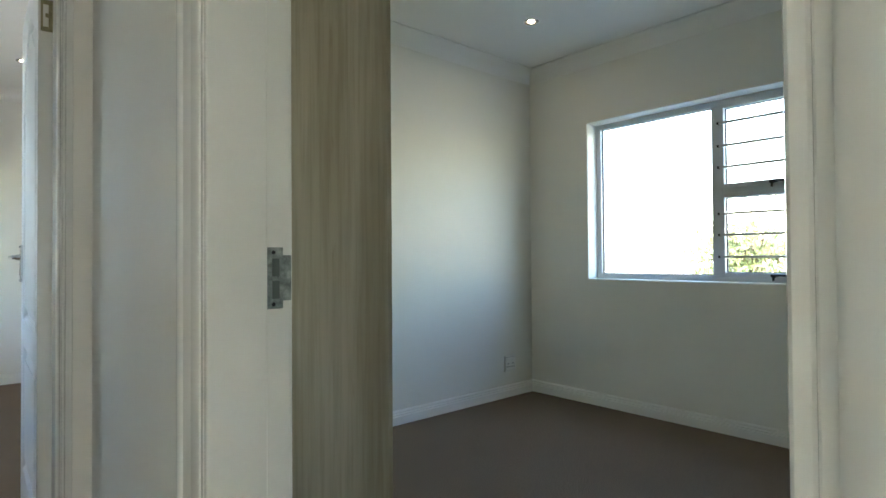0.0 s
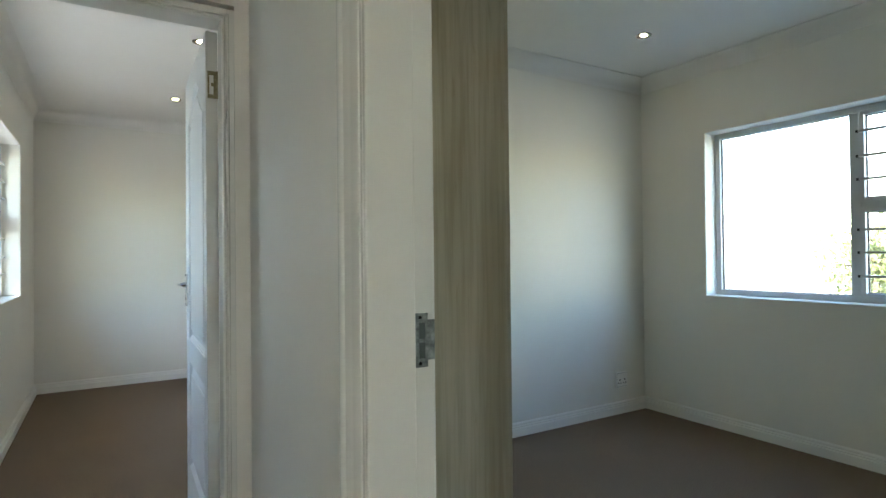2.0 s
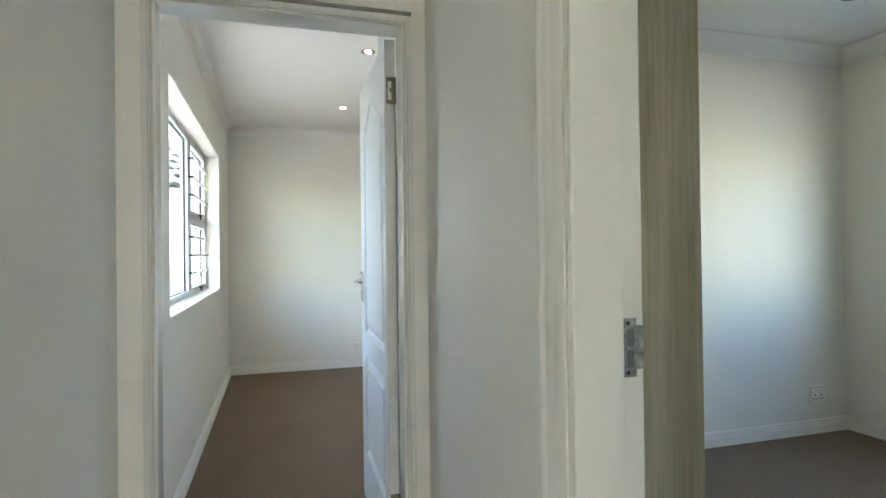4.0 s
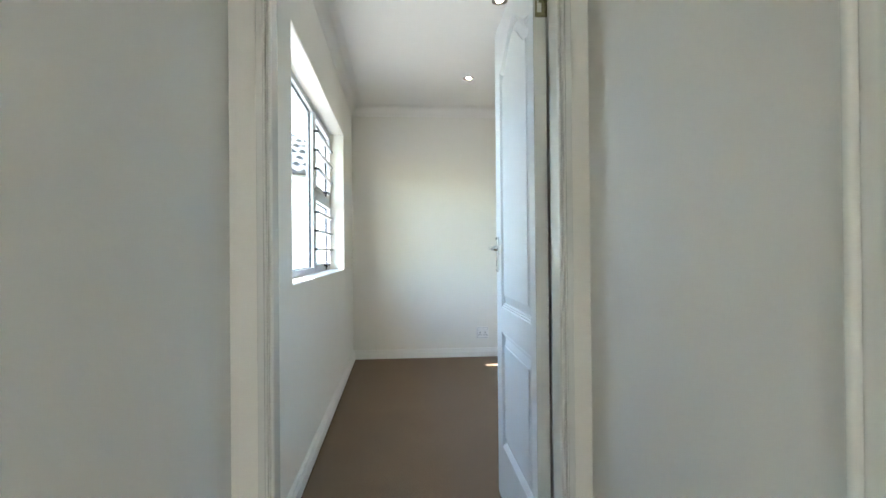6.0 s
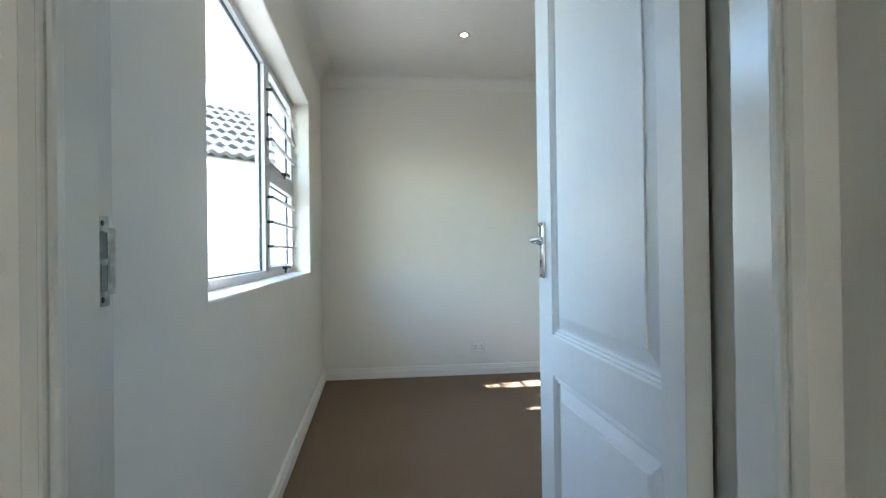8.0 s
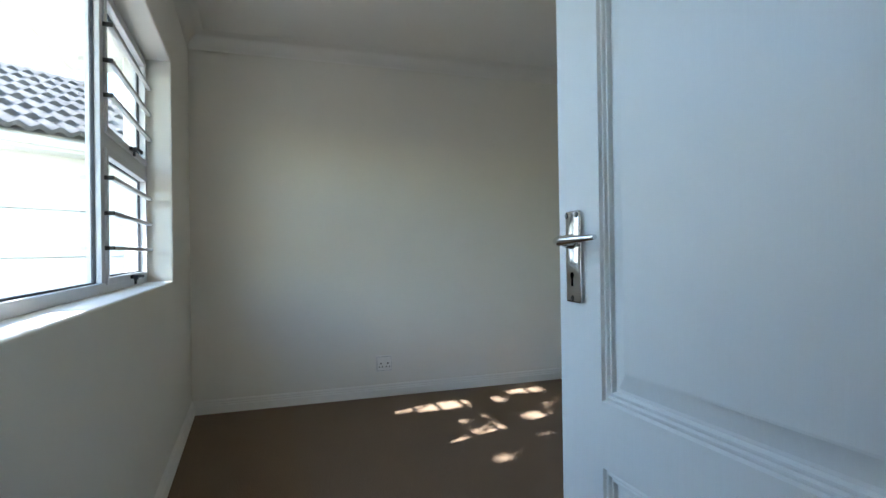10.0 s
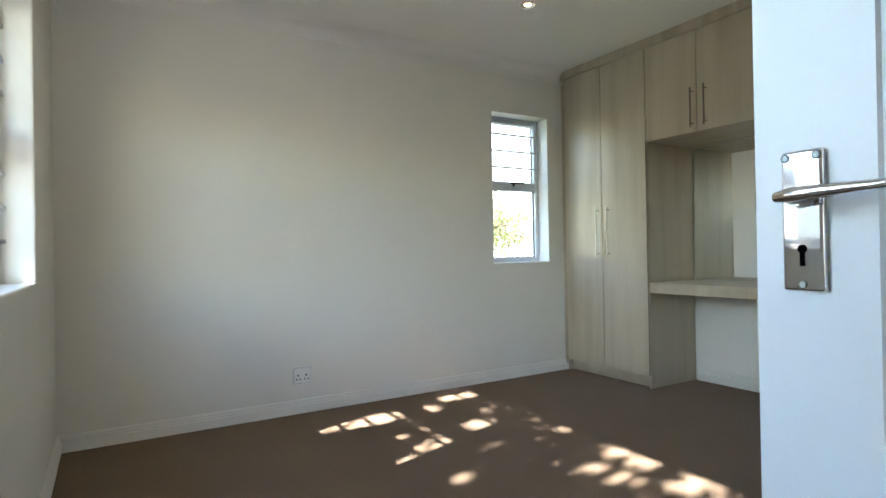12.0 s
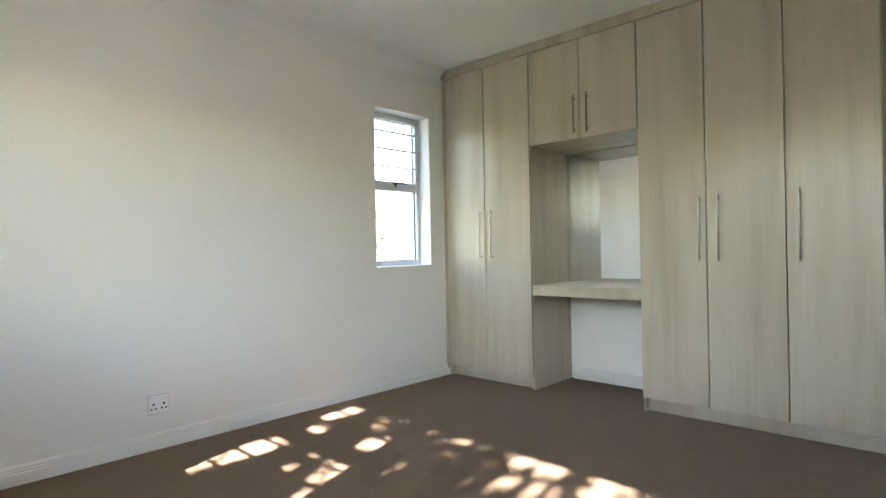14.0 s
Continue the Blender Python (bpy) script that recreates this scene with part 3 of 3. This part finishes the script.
# ---- windows ----
def window(name, m, width, z0, z1, mull, sashes, fixed, label, transom):
    """Local: x along the opening 0..width, y outwards from the frame's inner face, z up. sashes: (x0, x1, z0, z1, bars); fixed panes: (x0, x1, z0, z1)."""
    e = thing(name, m, label, "window", "", "structure")
    d = 0.048
    f = 0.036
    bm = bmesh.new()
    add_box(bm, 0, f, 0, d, z0, z1, bevel=0.002)
    add_box(bm, width - f, width, 0, d, z0, z1, bevel=0.002)
    add_box(bm, f, width - f, 0, d, z0, z0 + f, bevel=0.002)
    add_box(bm, f, width - f, 0, d, z1 - f, z1, bevel=0.002)
    for x0, x1 in mull:
        add_box(bm, x0, x1, 0.001, d, z0 + f, z1 - f, bevel=0.002)
    for x0, x1, za, zb in transom:
        add_box(bm, x0, x1, 0.001, d, za, zb, bevel=0.002)
    part("window_frame", bm, ALU, e, "white powder-coated aluminium frame")

    def pane(x0, x1, za, zb, parent, y=0.024):
        bm = box(x0 - 0.004, x1 + 0.004, y, y + 0.005, za - 0.004, zb + 0.004)
        for fc in bm.faces:
            fc.material_index = 0 if fc.calc_center_median().y < y + 0.001 else 1
        g = part("pane", bm, (GLASS, CLEAR), parent, "clear glass")
        g.visible_shadow = False
        bm = bmesh.new()
        w = 0.005
        for q in ((x0, x0 + w, za, zb), (x1 - w, x1, za, zb), (x0 + w, x1 - w, za, za + w), (x0 + w, x1 - w, zb - w, zb)):
            add_box(bm, q[0], q[1], y - 0.004, y + 0.009, q[2], q[3])
        part("gasket", bm, RUBBER, parent, "black rubber glazing gasket")

    for x0, x1, za, zb in fixed:
        pane(x0, x1, za, zb, e)
    for x0, x1, za, zb, bars in sashes:
        s = 0.026
        bm = bmesh.new()
        add_box(bm, x0, x0 + s, -0.008, 0.040, za, zb, bevel=0.0025)
        add_box(bm, x1 - s, x1, -0.008, 0.040, za, zb, bevel=0.0025)
        add_box(bm, x0 + s, x1 - s, -0.008, 0.040, za, za + s, bevel=0.0025)
        add_box(bm, x0 + s, x1 - s, -0.008, 0.040, zb - s, zb, bevel=0.0025)
        sash = part("sash", bm, ALU, e, "top-hung aluminium opening sash")
        pane(x0 + s, x1 - s, za + s, zb - s, sash)
        xm = (x0 + x1) / 2
        bm = box(xm - 0.022, xm + 0.022, -0.020, -0.0075, za + 0.006, za + 0.022, bevel=0.003)
        add_box(bm, xm - 0.012, xm + 0.010, -0.034, -0.018, za + 0.000, za + 0.020, bevel=0.003)
        add_tube(bm, [(xm - 0.012, -0.030, za + 0.014), (xm + 0.03, -0.036, za + 0.016), (xm + 0.07, -0.040, za + 0.014), (xm + 0.098, -0.036, za + 0.011)], [0.0075, 0.0065, 0.0065, 0.0055], 8)
        add_box(bm, xm - 0.010, xm + 0.002, -0.030, -0.020, za - 0.018, za + 0.002, bevel=0.002)
        part("latch_handle", bm, BLACK, sash, "black window latch handle")
        for zb_ in bars:
            bm = box(x0 + 0.006, x1 + 0.010, -0.030, -0.012, zb_ - 0.0070, zb_ + 0.0070, bevel=0.0015)
            br = part("burglar_bar", bm, BAR, e, "grey steel burglar bar")
            bm = box(x0 - 0.006, x0 + 0.0058, -0.0305, 0.0015, zb_ - 0.0074, zb_ + 0.0074, bevel=0.001)
            add_box(bm, x1 - 0.004, x1 + 0.004, -0.0118, 0.0015, zb_ - 0.005, zb_ + 0.005)
            part("bar_clip", bm, BLACK, br)
    return e


# west window: local x runs north
mW = Matrix(((0, -1, 0, -0.714), (1, 0, 0, BW[0]), (0, 0, 1, 0), (0, 0, 0, 1)))
wW = BW[1] - BW[0]
mu = 4.25 - BW[0]
window("window_1", mW, wW, BW[2], BW[3], [(mu - 0.028, mu + 0.028)],
       [(mu + 0.022, wW - 0.028, 1.497, BW[3] - 0.028, (1.887, 1.757, 1.631)), (mu + 0.022, wW - 0.028, BW[2] + 0.028, 1.442, (1.333, 1.205, 1.079))],
       [(0.036, mu - 0.028, BW[2] + 0.036, BW[3] - 0.036)], "wide white aluminium window with a fixed pane and barred opening sashes", [(mu + 0.028, wW - 0.036, 1.440, 1.500)])
mN = Matrix(((1, 0, 0, SW[0]), (0, 1, 0, 6.105), (0, 0, 1, 0), (0, 0, 0, 1)))
wN = SW[1] - SW[0]
window("window_2", mN, wN, SW[2], SW[3], [], [(0.026, wN - 0.026, 1.550, SW[3] - 0.026, (1.958, 1.823, 1.689))],
       [(0.036, wN - 0.036, SW[2] + 0.036, 1.506)], "narrow white aluminium window with bars over the upper sash", [(0.036, wN - 0.036, 1.506, 1.560)])
# east window: local x runs south
mE = Matrix(((0, 1, 0, 3.618), (-1, 0, 0, EW[1]), (0, 0, 1, 0), (0, 0, 0, 1)))
wE = EW[1] - EW[0]
mu = EW[1] - 1.430
window("window_3", mE, wE, EW[2], EW[3], [(mu - 0.028, mu + 0.028)],
       [(mu + 0.022, wE - 0.028, 1.462, EW[3] - 0.028, (1.862, 1.721, 1.590)), (mu + 0.022, wE - 0.028, EW[2] + 0.028, 1.430, (1.305, 1.176, 1.042))],
       [(0.036, mu - 0.028, EW[2] + 0.036, EW[3] - 0.036)], "wide white aluminium window with a fixed pane and barred opening sashes", [(mu + 0.028, wE - 0.036, 1.425, 1.470)])


# ---- fitted wardrobe in the bedroom ----
def bar_handle(parent, y, z0, z1):
    """Local x = 0 at the door's face, handle towards -x."""
    bm = add_cyl(bmesh.new(), (-0.032, y, z0), (-0.032, y, z1), 0.0053, None, 14)
    for z in (z0 + 0.025, z1 - 0.025):
        add_cyl(bm, (-0.032, y, z), (0.001, y, z), 0.0042, None, 10)
    part("handle", bm, STEEL, parent, "slim brushed steel bar handle", True)


def wardrobe(name, y0, y1, z0, doors, label, plinth=True, depth=0.535):
    """Stands at x = WX with doors facing -x; doors: (y0, y1, z0, z1, handle y, handle z0, z1)."""
    e = thing(name, pose(WX, y0, 0), label, "wardrobe", "fitted wardrobe units")
    w = y1 - y0
    top = 2.440
    for a, c in ((0.0005, 0.016), (w - 0.016, w - 0.0005)):
        part("side_panel", box(0.0225, depth, a, c, 0 if plinth else z0, top + 0.05), WOOD, e)
    part("top_panel", box(0.0235, depth - 0.001, 0.016, w - 0.016, top - 0.018, top), WOOD, e)
    part("bottom_panel", box(0.0235, depth - 0.001, 0.016, w - 0.016, z0, z0 + 0.018), WOOD, e)
    part("back_panel", box(depth - 0.012, depth - 0.002, 0.016, w - 0.016, z0 + 0.018, top - 0.018), WOOD, e)
    if plinth:
        part("plinth", box(0.062, 0.078, 0.016, w - 0.016, 0, z0 - 0.004), WOOD, e)
    for a, c, za, zb, hy, h0, h1 in doors:
        d = part("door", box(0.0, 0.0185, a - y0 + 0.0028, c - y0 - 0.0028, za, zb, bevel=0.001, seg=1), WOOD, e, "pale grey-brown wood-grain laminate door")
        bar_handle(d, hy - y0, h0, h1)
    return e


wardrobe("wardrobe", 5.125, 5.965, 0.085, [(5.546, 5.958, 0.090, 2.440, 5.580, 0.950, 1.335), (5.125, 5.546, 0.090, 2.440, 5.472, 0.950, 1.335)], "tall two-door fitted wardrobe in pale wood-grain laminate")
wardrobe("wardrobe", 3.108, 4.312, 0.085, [(3.914, 4.312, 0.090, 2.440, 3.945, 0.942, 1.318), (3.514, 3.914, 0.090, 2.440, 3.842, 0.942, 1.318), (3.108, 3.514, 0.090, 2.440, 3.448, 0.942, 1.318)], "tall three-door fitted wardrobe in pale wood-grain laminate")
wardrobe("overhead_cupboard", 4.314, 5.123, 1.772, [(4.716, 5.123, 1.772, 2.440, 4.742, 1.800, 2.062), (4.314, 4.716, 1.772, 2.440, 4.645, 1.800, 2.062)], "two-door overhead cupboard above the dressing niche", False)
# side cheeks of the niche reach forward to the door line
for y in (5.1255, 4.2955):
    solid("end_panel", box(WX + 0.019, WX + 0.0224, y, y + 0.016, 0, 0.0849), WOOD, "pale laminate end panel beside the niche", "panel")
tagged(solid("scribe_strip", box(WX + 0.004, WX + 0.021, 5.966, 5.9835, 0.0, 2.40), WOOD, "narrow pale laminate filler against the wall", "filler strip"))
solid("top_filler", box(WX - 0.010, WX + 0.012, 3.09, 5.9845, 2.4415, CEILING - 0.0005, bevel=0.001, seg=1), WOOD, "pale laminate filler strip between wardrobes and ceiling", "filler strip")
solid("dressing_shelf", box(WX + 0.014, X_R2E - 0.008, 4.3135, 5.1235, 0.690, 0.763, bevel=0.0015), WOOD, "thick pale laminate dressing shelf in the niche", "shelf")
mir = thing("mirror", pose(X_R2E, 4.3135, 0.763), "frameless wall mirror above the dressing shelf", "mirror")
part("mirror_glass", box(-0.016, -0.009, 0.0085, 0.8005, 0.001, 1.000), MIRROR, mir)
part("backing", box(-0.0085, -0.001, 0.0085, 0.8005, 0.001, 1.000), WOOD, mir)

# wardrobe in the small room: its side panel stands beside the doorway
wr = thing("wardrobe_small_room", pose(XW_R1, 1.507, 0), "tall pale wood-grain laminate wardrobe side beside the doorway", "wardrobe")
part("side_panel", box(0.001, 0.648, 0.0, 0.018, 0.0, 2.506, bevel=0.001, seg=1), WOOD_R1, wr, "streaked pale laminate side panel")
part("carcass", box(0.001, 0.647, 0.0185, 1.300, 0.0, 2.505), WOOD_R1, wr)
for k in range(3):
    part("door", box(0.6485, 0.667, 0.002 + k * 0.433, 0.432 + k * 0.433, 0.085, 2.44, bevel=0.001, seg=1), WOOD_R1, wr)


# ---- sockets ----
def wall_socket(name, m, label):
    """Local: x to the right along the wall, y out of the wall towards -y, z up from the plate's lower edge."""
    e = thing(name, m, label, "socket", "wall sockets")
    part("plate", box(-0.060, 0.060, -0.011, -0.0005, 0, 0.118, bevel=0.003, seg=2), PLASTIC, e)
    # dark sheet painted as the shadow line round the inner plate
    part("rim", box(-0.0535, 0.0535, -0.0118, -0.0108, 0.0085, 0.1095), PAINTED_SHADE, e, "dark strip painted as the shadow round the inner plate")
    part("inner_plate", box(-0.052, 0.052, -0.0138, -0.009, 0.010, 0.108, bevel=0.0010), PLASTIC, e)
    for s in (-0.026, 0.026):
        part("switch", box(s - 0.009, s + 0.009, -0.0180, -0.0135, 0.080, 0.102, bevel=0.002), PLASTIC, e)
        bm = add_cyl(bmesh.new(), (s, -0.0131, 0.060), (s, -0.0143, 0.060), 0.0058, None, 14)
        for q in (-0.011, 0.011):
            add_cyl(bm, (s + q, -0.0131, 0.036), (s + q, -0.0143, 0.036), 0.0048, None, 12)
        part("pin_holes", bm, HOLE, e)
    return e


wall_socket("wall_socket", pose(0.695, YN, 0.180), "white double wall socket above the bedroom skirting")
wall_socket("wall_socket", pose(3.234, Y_R1N, 0.188), "white double wall socket near the corner of the small room")


# ---- downlights ----
def downlight(m):
    e = thing("downlight", m, "round recessed ceiling downlight, lit", "downlight", "ceiling downlights")
    bm = bmesh.new()
    prof = [(0.046, 0.0), (0.046, -0.003), (0.043, -0.005), (0.036, -0.004), (0.020, -0.0008)]
    rings = [[bm.verts.new((r * math.cos(a * math.pi / 16), r * math.sin(a * math.pi / 16), z)) for a in range(32)] for r, z in prof]
    for a, c in zip(rings, rings[1:]):
        for k in range(32):
            bm.faces.new((a[k], a[(k + 1) % 32], c[(k + 1) % 32], c[k]))
    part("trim_ring", bm, STEEL, e, "brushed metal trim ring", True)
    part("bulb", add_cyl(bmesh.new(), (0, 0, -0.0004), (0, 0, -0.0020), 0.0195, 0.018, 28), LAMP, e, "glowing warm bulb face")
    return e


first = downlight(pose(2.755, 2.176, CEILING))
for x, y in ((0.452, 5.037), (1.858, 5.087), (0.452, 3.60)):
    copy_thing(first, pose(x, y, CEILING))


# ---- outside ----
gm = bmesh.new()
bmesh.ops.create_grid(gm, x_segments=8, y_segments=8, size=600, matrix=Matrix.Translation((0, 0, -0.25)))
solid("ground", gm, GRASS, "dry green lawn round the house", "ground", "structure")
# unseen paving, added to bounce daylight into the small room
solid("patio", box(X_OUT + 0.001, 7.6, -4.0, 10.5, -0.30, -0.19), PAVE, "unseen grey paved patio added to bounce daylight into the small room", "paving", "structure")
# unseen sheet, added to set the daylight bounced into the bedroom
solid("paving", box(-7.5, XW - 0.221, -6.0, 7.4, -0.30, -0.19), PAVE_DIM, "unseen paving beside the house, darkened as if shaded, to set the bounce", "paving", "structure")

# own eaves along the west side
sof = thing("eaves", pose(XW - 0.22, -3.4, 2.40), "white boxed eaves over the west wall", "eaves", "", "structure")
part("soffit", box(-0.60, -0.001, 0, 10.05, 0, 0.012), EXT, sof, "white soffit board")
part("fascia", box(-0.622, -0.6005, 0, 10.07, -0.02, 0.20, bevel=0.002), EXT, sof, "white fascia board")
for k in range(7):
    part("cover_strip", box(-0.598, -0.003, 0.78 + k * 1.4, 0.82 + k * 1.4, -0.008, -0.0005), EXT, sof)


# neighbour's outbuilding: boarded wall and tiled roof
def outbuilding():
    ang = math.degrees(math.atan2(0.68, 0.73))
    e = thing("outbuilding", pose(-2.12, 7.42, -0.25, 0, 0, ang), "white boarded outbuilding with a grey concrete tile roof", "building")
    # local: x along the wall, y away from the viewer
    L0, L1 = -2.7, 2.1
    eave = 2.38
    part("wall", box(L0, L1 - 0.04, 0.355, 0.50, 0, eave + 0.2), EXT, e)
    k = 0
    for z0, z1 in ((0.0, 0.415), (0.415, 0.855), (0.855, 1.295), (1.295, 1.735), (1.735, 2.25)):
        part("board", box(L0, L1, 0.325 - 0.004 * (k % 2), 0.3395, z0 + 0.007, z1 - 0.007, bevel=0.002, seg=1), EXT, e)
        k += 1
    part("fascia", box(L0, L1, 0.06, 0.085, eave - 0.14, eave - 0.012, bevel=0.002), EXT, e, "white fascia board")
    part("soffit", box(L0, L1, 0.0855, 0.324, eave - 0.138, eave - 0.126), EXT, e)
    gut = bmesh.new()
    for x0, x1 in ((L0, -1.05), (-1.04, L1)):
        add_box(gut, x0, x1, 0.0, 0.059, eave - 0.115, eave - 0.045, bevel=0.012)
    part("gutter", gut, EXT, e, "white gutter with a joint")
    pitch = radians(27)
    part("roof_deck", roof_deck(L0, L1, eave, pitch), TILE, e)
    # one wavy tile, copied in rows
    w, ln = 0.165, 0.36
    bm = bmesh.new()
    n = 10
    rows = []
    for s, up in ((0.0, 0.038), (0.02, 0.043), (ln + 0.03, 0.006)):
        rows.append([bm.verts.new((w * i / n, s * math.cos(pitch) - up * math.sin(pitch), s * math.sin(pitch) + up * math.cos(pitch) + 0.034 * (0.5 + 0.5 * math.cos(2 * math.pi * i / n)))) for i in range(n + 1)])
    low = [bm.verts.new(v.co + Vector((0, 0.020, -0.038))) for v in rows[0]]
    rows.insert(0, low)
    for a, c in zip(rows, rows[1:]):
        for i in range(n):
            bm.faces.new((a[i], a[i + 1], c[i + 1], c[i]))
    me = mesh_of("tile", bm, TILE, True)
    for r in range(8):
        s = -0.03 + r * 0.335
        for c in range(28):
            x = L0 + c * w + (0.5 * w if r % 2 else 0)
            t = new("tile", me)
            t.parent = e
            t.location = (x, s * math.cos(pitch) + random.uniform(-0.004, 0.004), eave + s * math.sin(pitch) + random.uniform(-0.003, 0.003))
    return e


def roof_deck(L0, L1, eave, pitch):
    bm = bmesh.new()
    s = 2.75
    a = [(L0, 0.02, eave - 0.012), (L1, 0.02, eave - 0.012), (L1, s * math.cos(pitch), eave - 0.012 + s * math.sin(pitch)), (L0, s * math.cos(pitch), eave - 0.012 + s * math.sin(pitch))]
    lo = [bm.verts.new(p) for p in a]
    hi = [bm.verts.new((p[0], p[1], p[2] + 0.012)) for p in a]
    bm.faces.new(lo[::-1])
    bm.faces.new(hi)
    for i in range(4):
        bm.faces.new((lo[i], lo[(i + 1) % 4], hi[(i + 1) % 4], hi[i]))
    # the far slope closes the roof
    far = [bm.verts.new(p) for p in ((L0, 5.6, eave - 0.1), (L1, 5.6, eave - 0.1))]
    bm.faces.new((hi[3], hi[2], far[1], far[0]))
    return bm


outbuilding()

# southern stretch is unseen, added to bounce sun into the small room
solid("garden_wall", box(9.4, 9.6, -9.0, 16.0, -0.25, 1.22, bevel=0.02), GARDEN, "weathered sand-coloured plaster garden wall, run on unseen to bounce sun indoors", "garden wall")


# unseen wall, added to keep the bright western horizon off the bedroom walls
solid("horizon_block_wall", box(-9.2, -9.0, -10.0, 14.0, -0.25, 2.45, bevel=0.02), GARDEN, "plain sand-coloured wall, unseen, added to block the low western sky", "garden wall")


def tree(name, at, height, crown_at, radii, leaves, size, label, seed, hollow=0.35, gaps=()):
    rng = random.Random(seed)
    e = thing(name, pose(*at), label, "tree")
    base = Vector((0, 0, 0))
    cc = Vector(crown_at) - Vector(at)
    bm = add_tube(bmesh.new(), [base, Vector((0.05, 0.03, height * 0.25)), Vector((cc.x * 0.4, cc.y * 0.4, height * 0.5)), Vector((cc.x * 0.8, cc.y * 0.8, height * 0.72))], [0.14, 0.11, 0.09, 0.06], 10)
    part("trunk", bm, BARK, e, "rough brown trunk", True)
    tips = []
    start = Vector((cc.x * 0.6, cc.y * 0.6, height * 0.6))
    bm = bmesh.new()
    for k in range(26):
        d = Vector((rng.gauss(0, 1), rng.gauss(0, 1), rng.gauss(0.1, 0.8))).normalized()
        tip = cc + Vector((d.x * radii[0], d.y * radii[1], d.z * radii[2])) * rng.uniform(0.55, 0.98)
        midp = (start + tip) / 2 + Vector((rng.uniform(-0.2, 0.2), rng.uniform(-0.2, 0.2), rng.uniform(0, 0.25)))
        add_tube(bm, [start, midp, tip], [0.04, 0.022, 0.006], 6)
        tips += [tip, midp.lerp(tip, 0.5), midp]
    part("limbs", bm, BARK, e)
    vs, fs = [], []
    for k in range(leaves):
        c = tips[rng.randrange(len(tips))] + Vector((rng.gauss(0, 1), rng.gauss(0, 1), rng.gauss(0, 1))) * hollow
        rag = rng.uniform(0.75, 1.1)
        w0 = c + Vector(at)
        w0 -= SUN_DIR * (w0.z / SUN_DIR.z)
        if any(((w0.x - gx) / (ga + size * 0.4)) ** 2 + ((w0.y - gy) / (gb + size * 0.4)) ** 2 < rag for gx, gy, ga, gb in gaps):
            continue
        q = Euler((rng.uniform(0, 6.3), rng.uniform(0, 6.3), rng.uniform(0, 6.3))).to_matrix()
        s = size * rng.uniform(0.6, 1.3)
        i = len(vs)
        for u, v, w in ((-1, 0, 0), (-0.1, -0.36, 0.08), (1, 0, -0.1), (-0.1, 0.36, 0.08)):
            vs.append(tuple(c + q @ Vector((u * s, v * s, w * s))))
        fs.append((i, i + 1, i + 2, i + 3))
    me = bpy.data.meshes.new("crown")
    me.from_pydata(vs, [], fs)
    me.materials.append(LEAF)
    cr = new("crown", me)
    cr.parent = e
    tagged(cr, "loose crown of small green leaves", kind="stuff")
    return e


# leaves left out to shape sun patches on the carpet: x, y and half widths
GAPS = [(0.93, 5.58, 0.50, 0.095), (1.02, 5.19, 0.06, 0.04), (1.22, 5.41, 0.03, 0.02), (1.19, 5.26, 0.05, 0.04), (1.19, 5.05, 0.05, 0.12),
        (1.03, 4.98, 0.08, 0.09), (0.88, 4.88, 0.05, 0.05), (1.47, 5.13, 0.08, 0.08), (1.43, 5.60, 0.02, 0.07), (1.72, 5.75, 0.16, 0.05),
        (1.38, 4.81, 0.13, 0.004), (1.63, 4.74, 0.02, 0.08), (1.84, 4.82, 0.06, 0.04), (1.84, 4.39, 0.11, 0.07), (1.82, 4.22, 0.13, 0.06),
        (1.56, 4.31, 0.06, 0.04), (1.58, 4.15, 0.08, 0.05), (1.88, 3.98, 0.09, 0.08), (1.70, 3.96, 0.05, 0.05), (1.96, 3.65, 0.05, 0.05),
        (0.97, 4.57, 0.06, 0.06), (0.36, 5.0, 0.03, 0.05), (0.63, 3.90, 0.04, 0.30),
        # openings added out of view, so sunlit carpet brightens the ceiling
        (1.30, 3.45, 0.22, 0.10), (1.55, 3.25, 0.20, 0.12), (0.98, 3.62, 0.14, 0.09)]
# the first tree is unseen and shapes the sun through the west window
tree("tree", (-4.3, 2.3, -0.25), 4.6, (-3.75, 3.02, 3.65), (1.15, 1.6, 0.85), 17000, 0.062, "unseen leafy garden tree west of the house, its crown cut to shape the sun patches", 4, 0.24, GAPS)
tree("tree", (8.6, 2.9, -0.25), 2.0, (8.5, 3.0, 1.0), (0.55, 1.05, 0.65), 2700, 0.05, "sunlit green garden shrub beyond the small room window", 7, 0.22)
tree("tree", (7.3, 13.2, -0.25), 3.0, (7.2, 13.0, 1.2), (1.9, 1.3, 1.25), 6500, 0.055, "sunlit green garden tree north of the house", 11, 0.32)
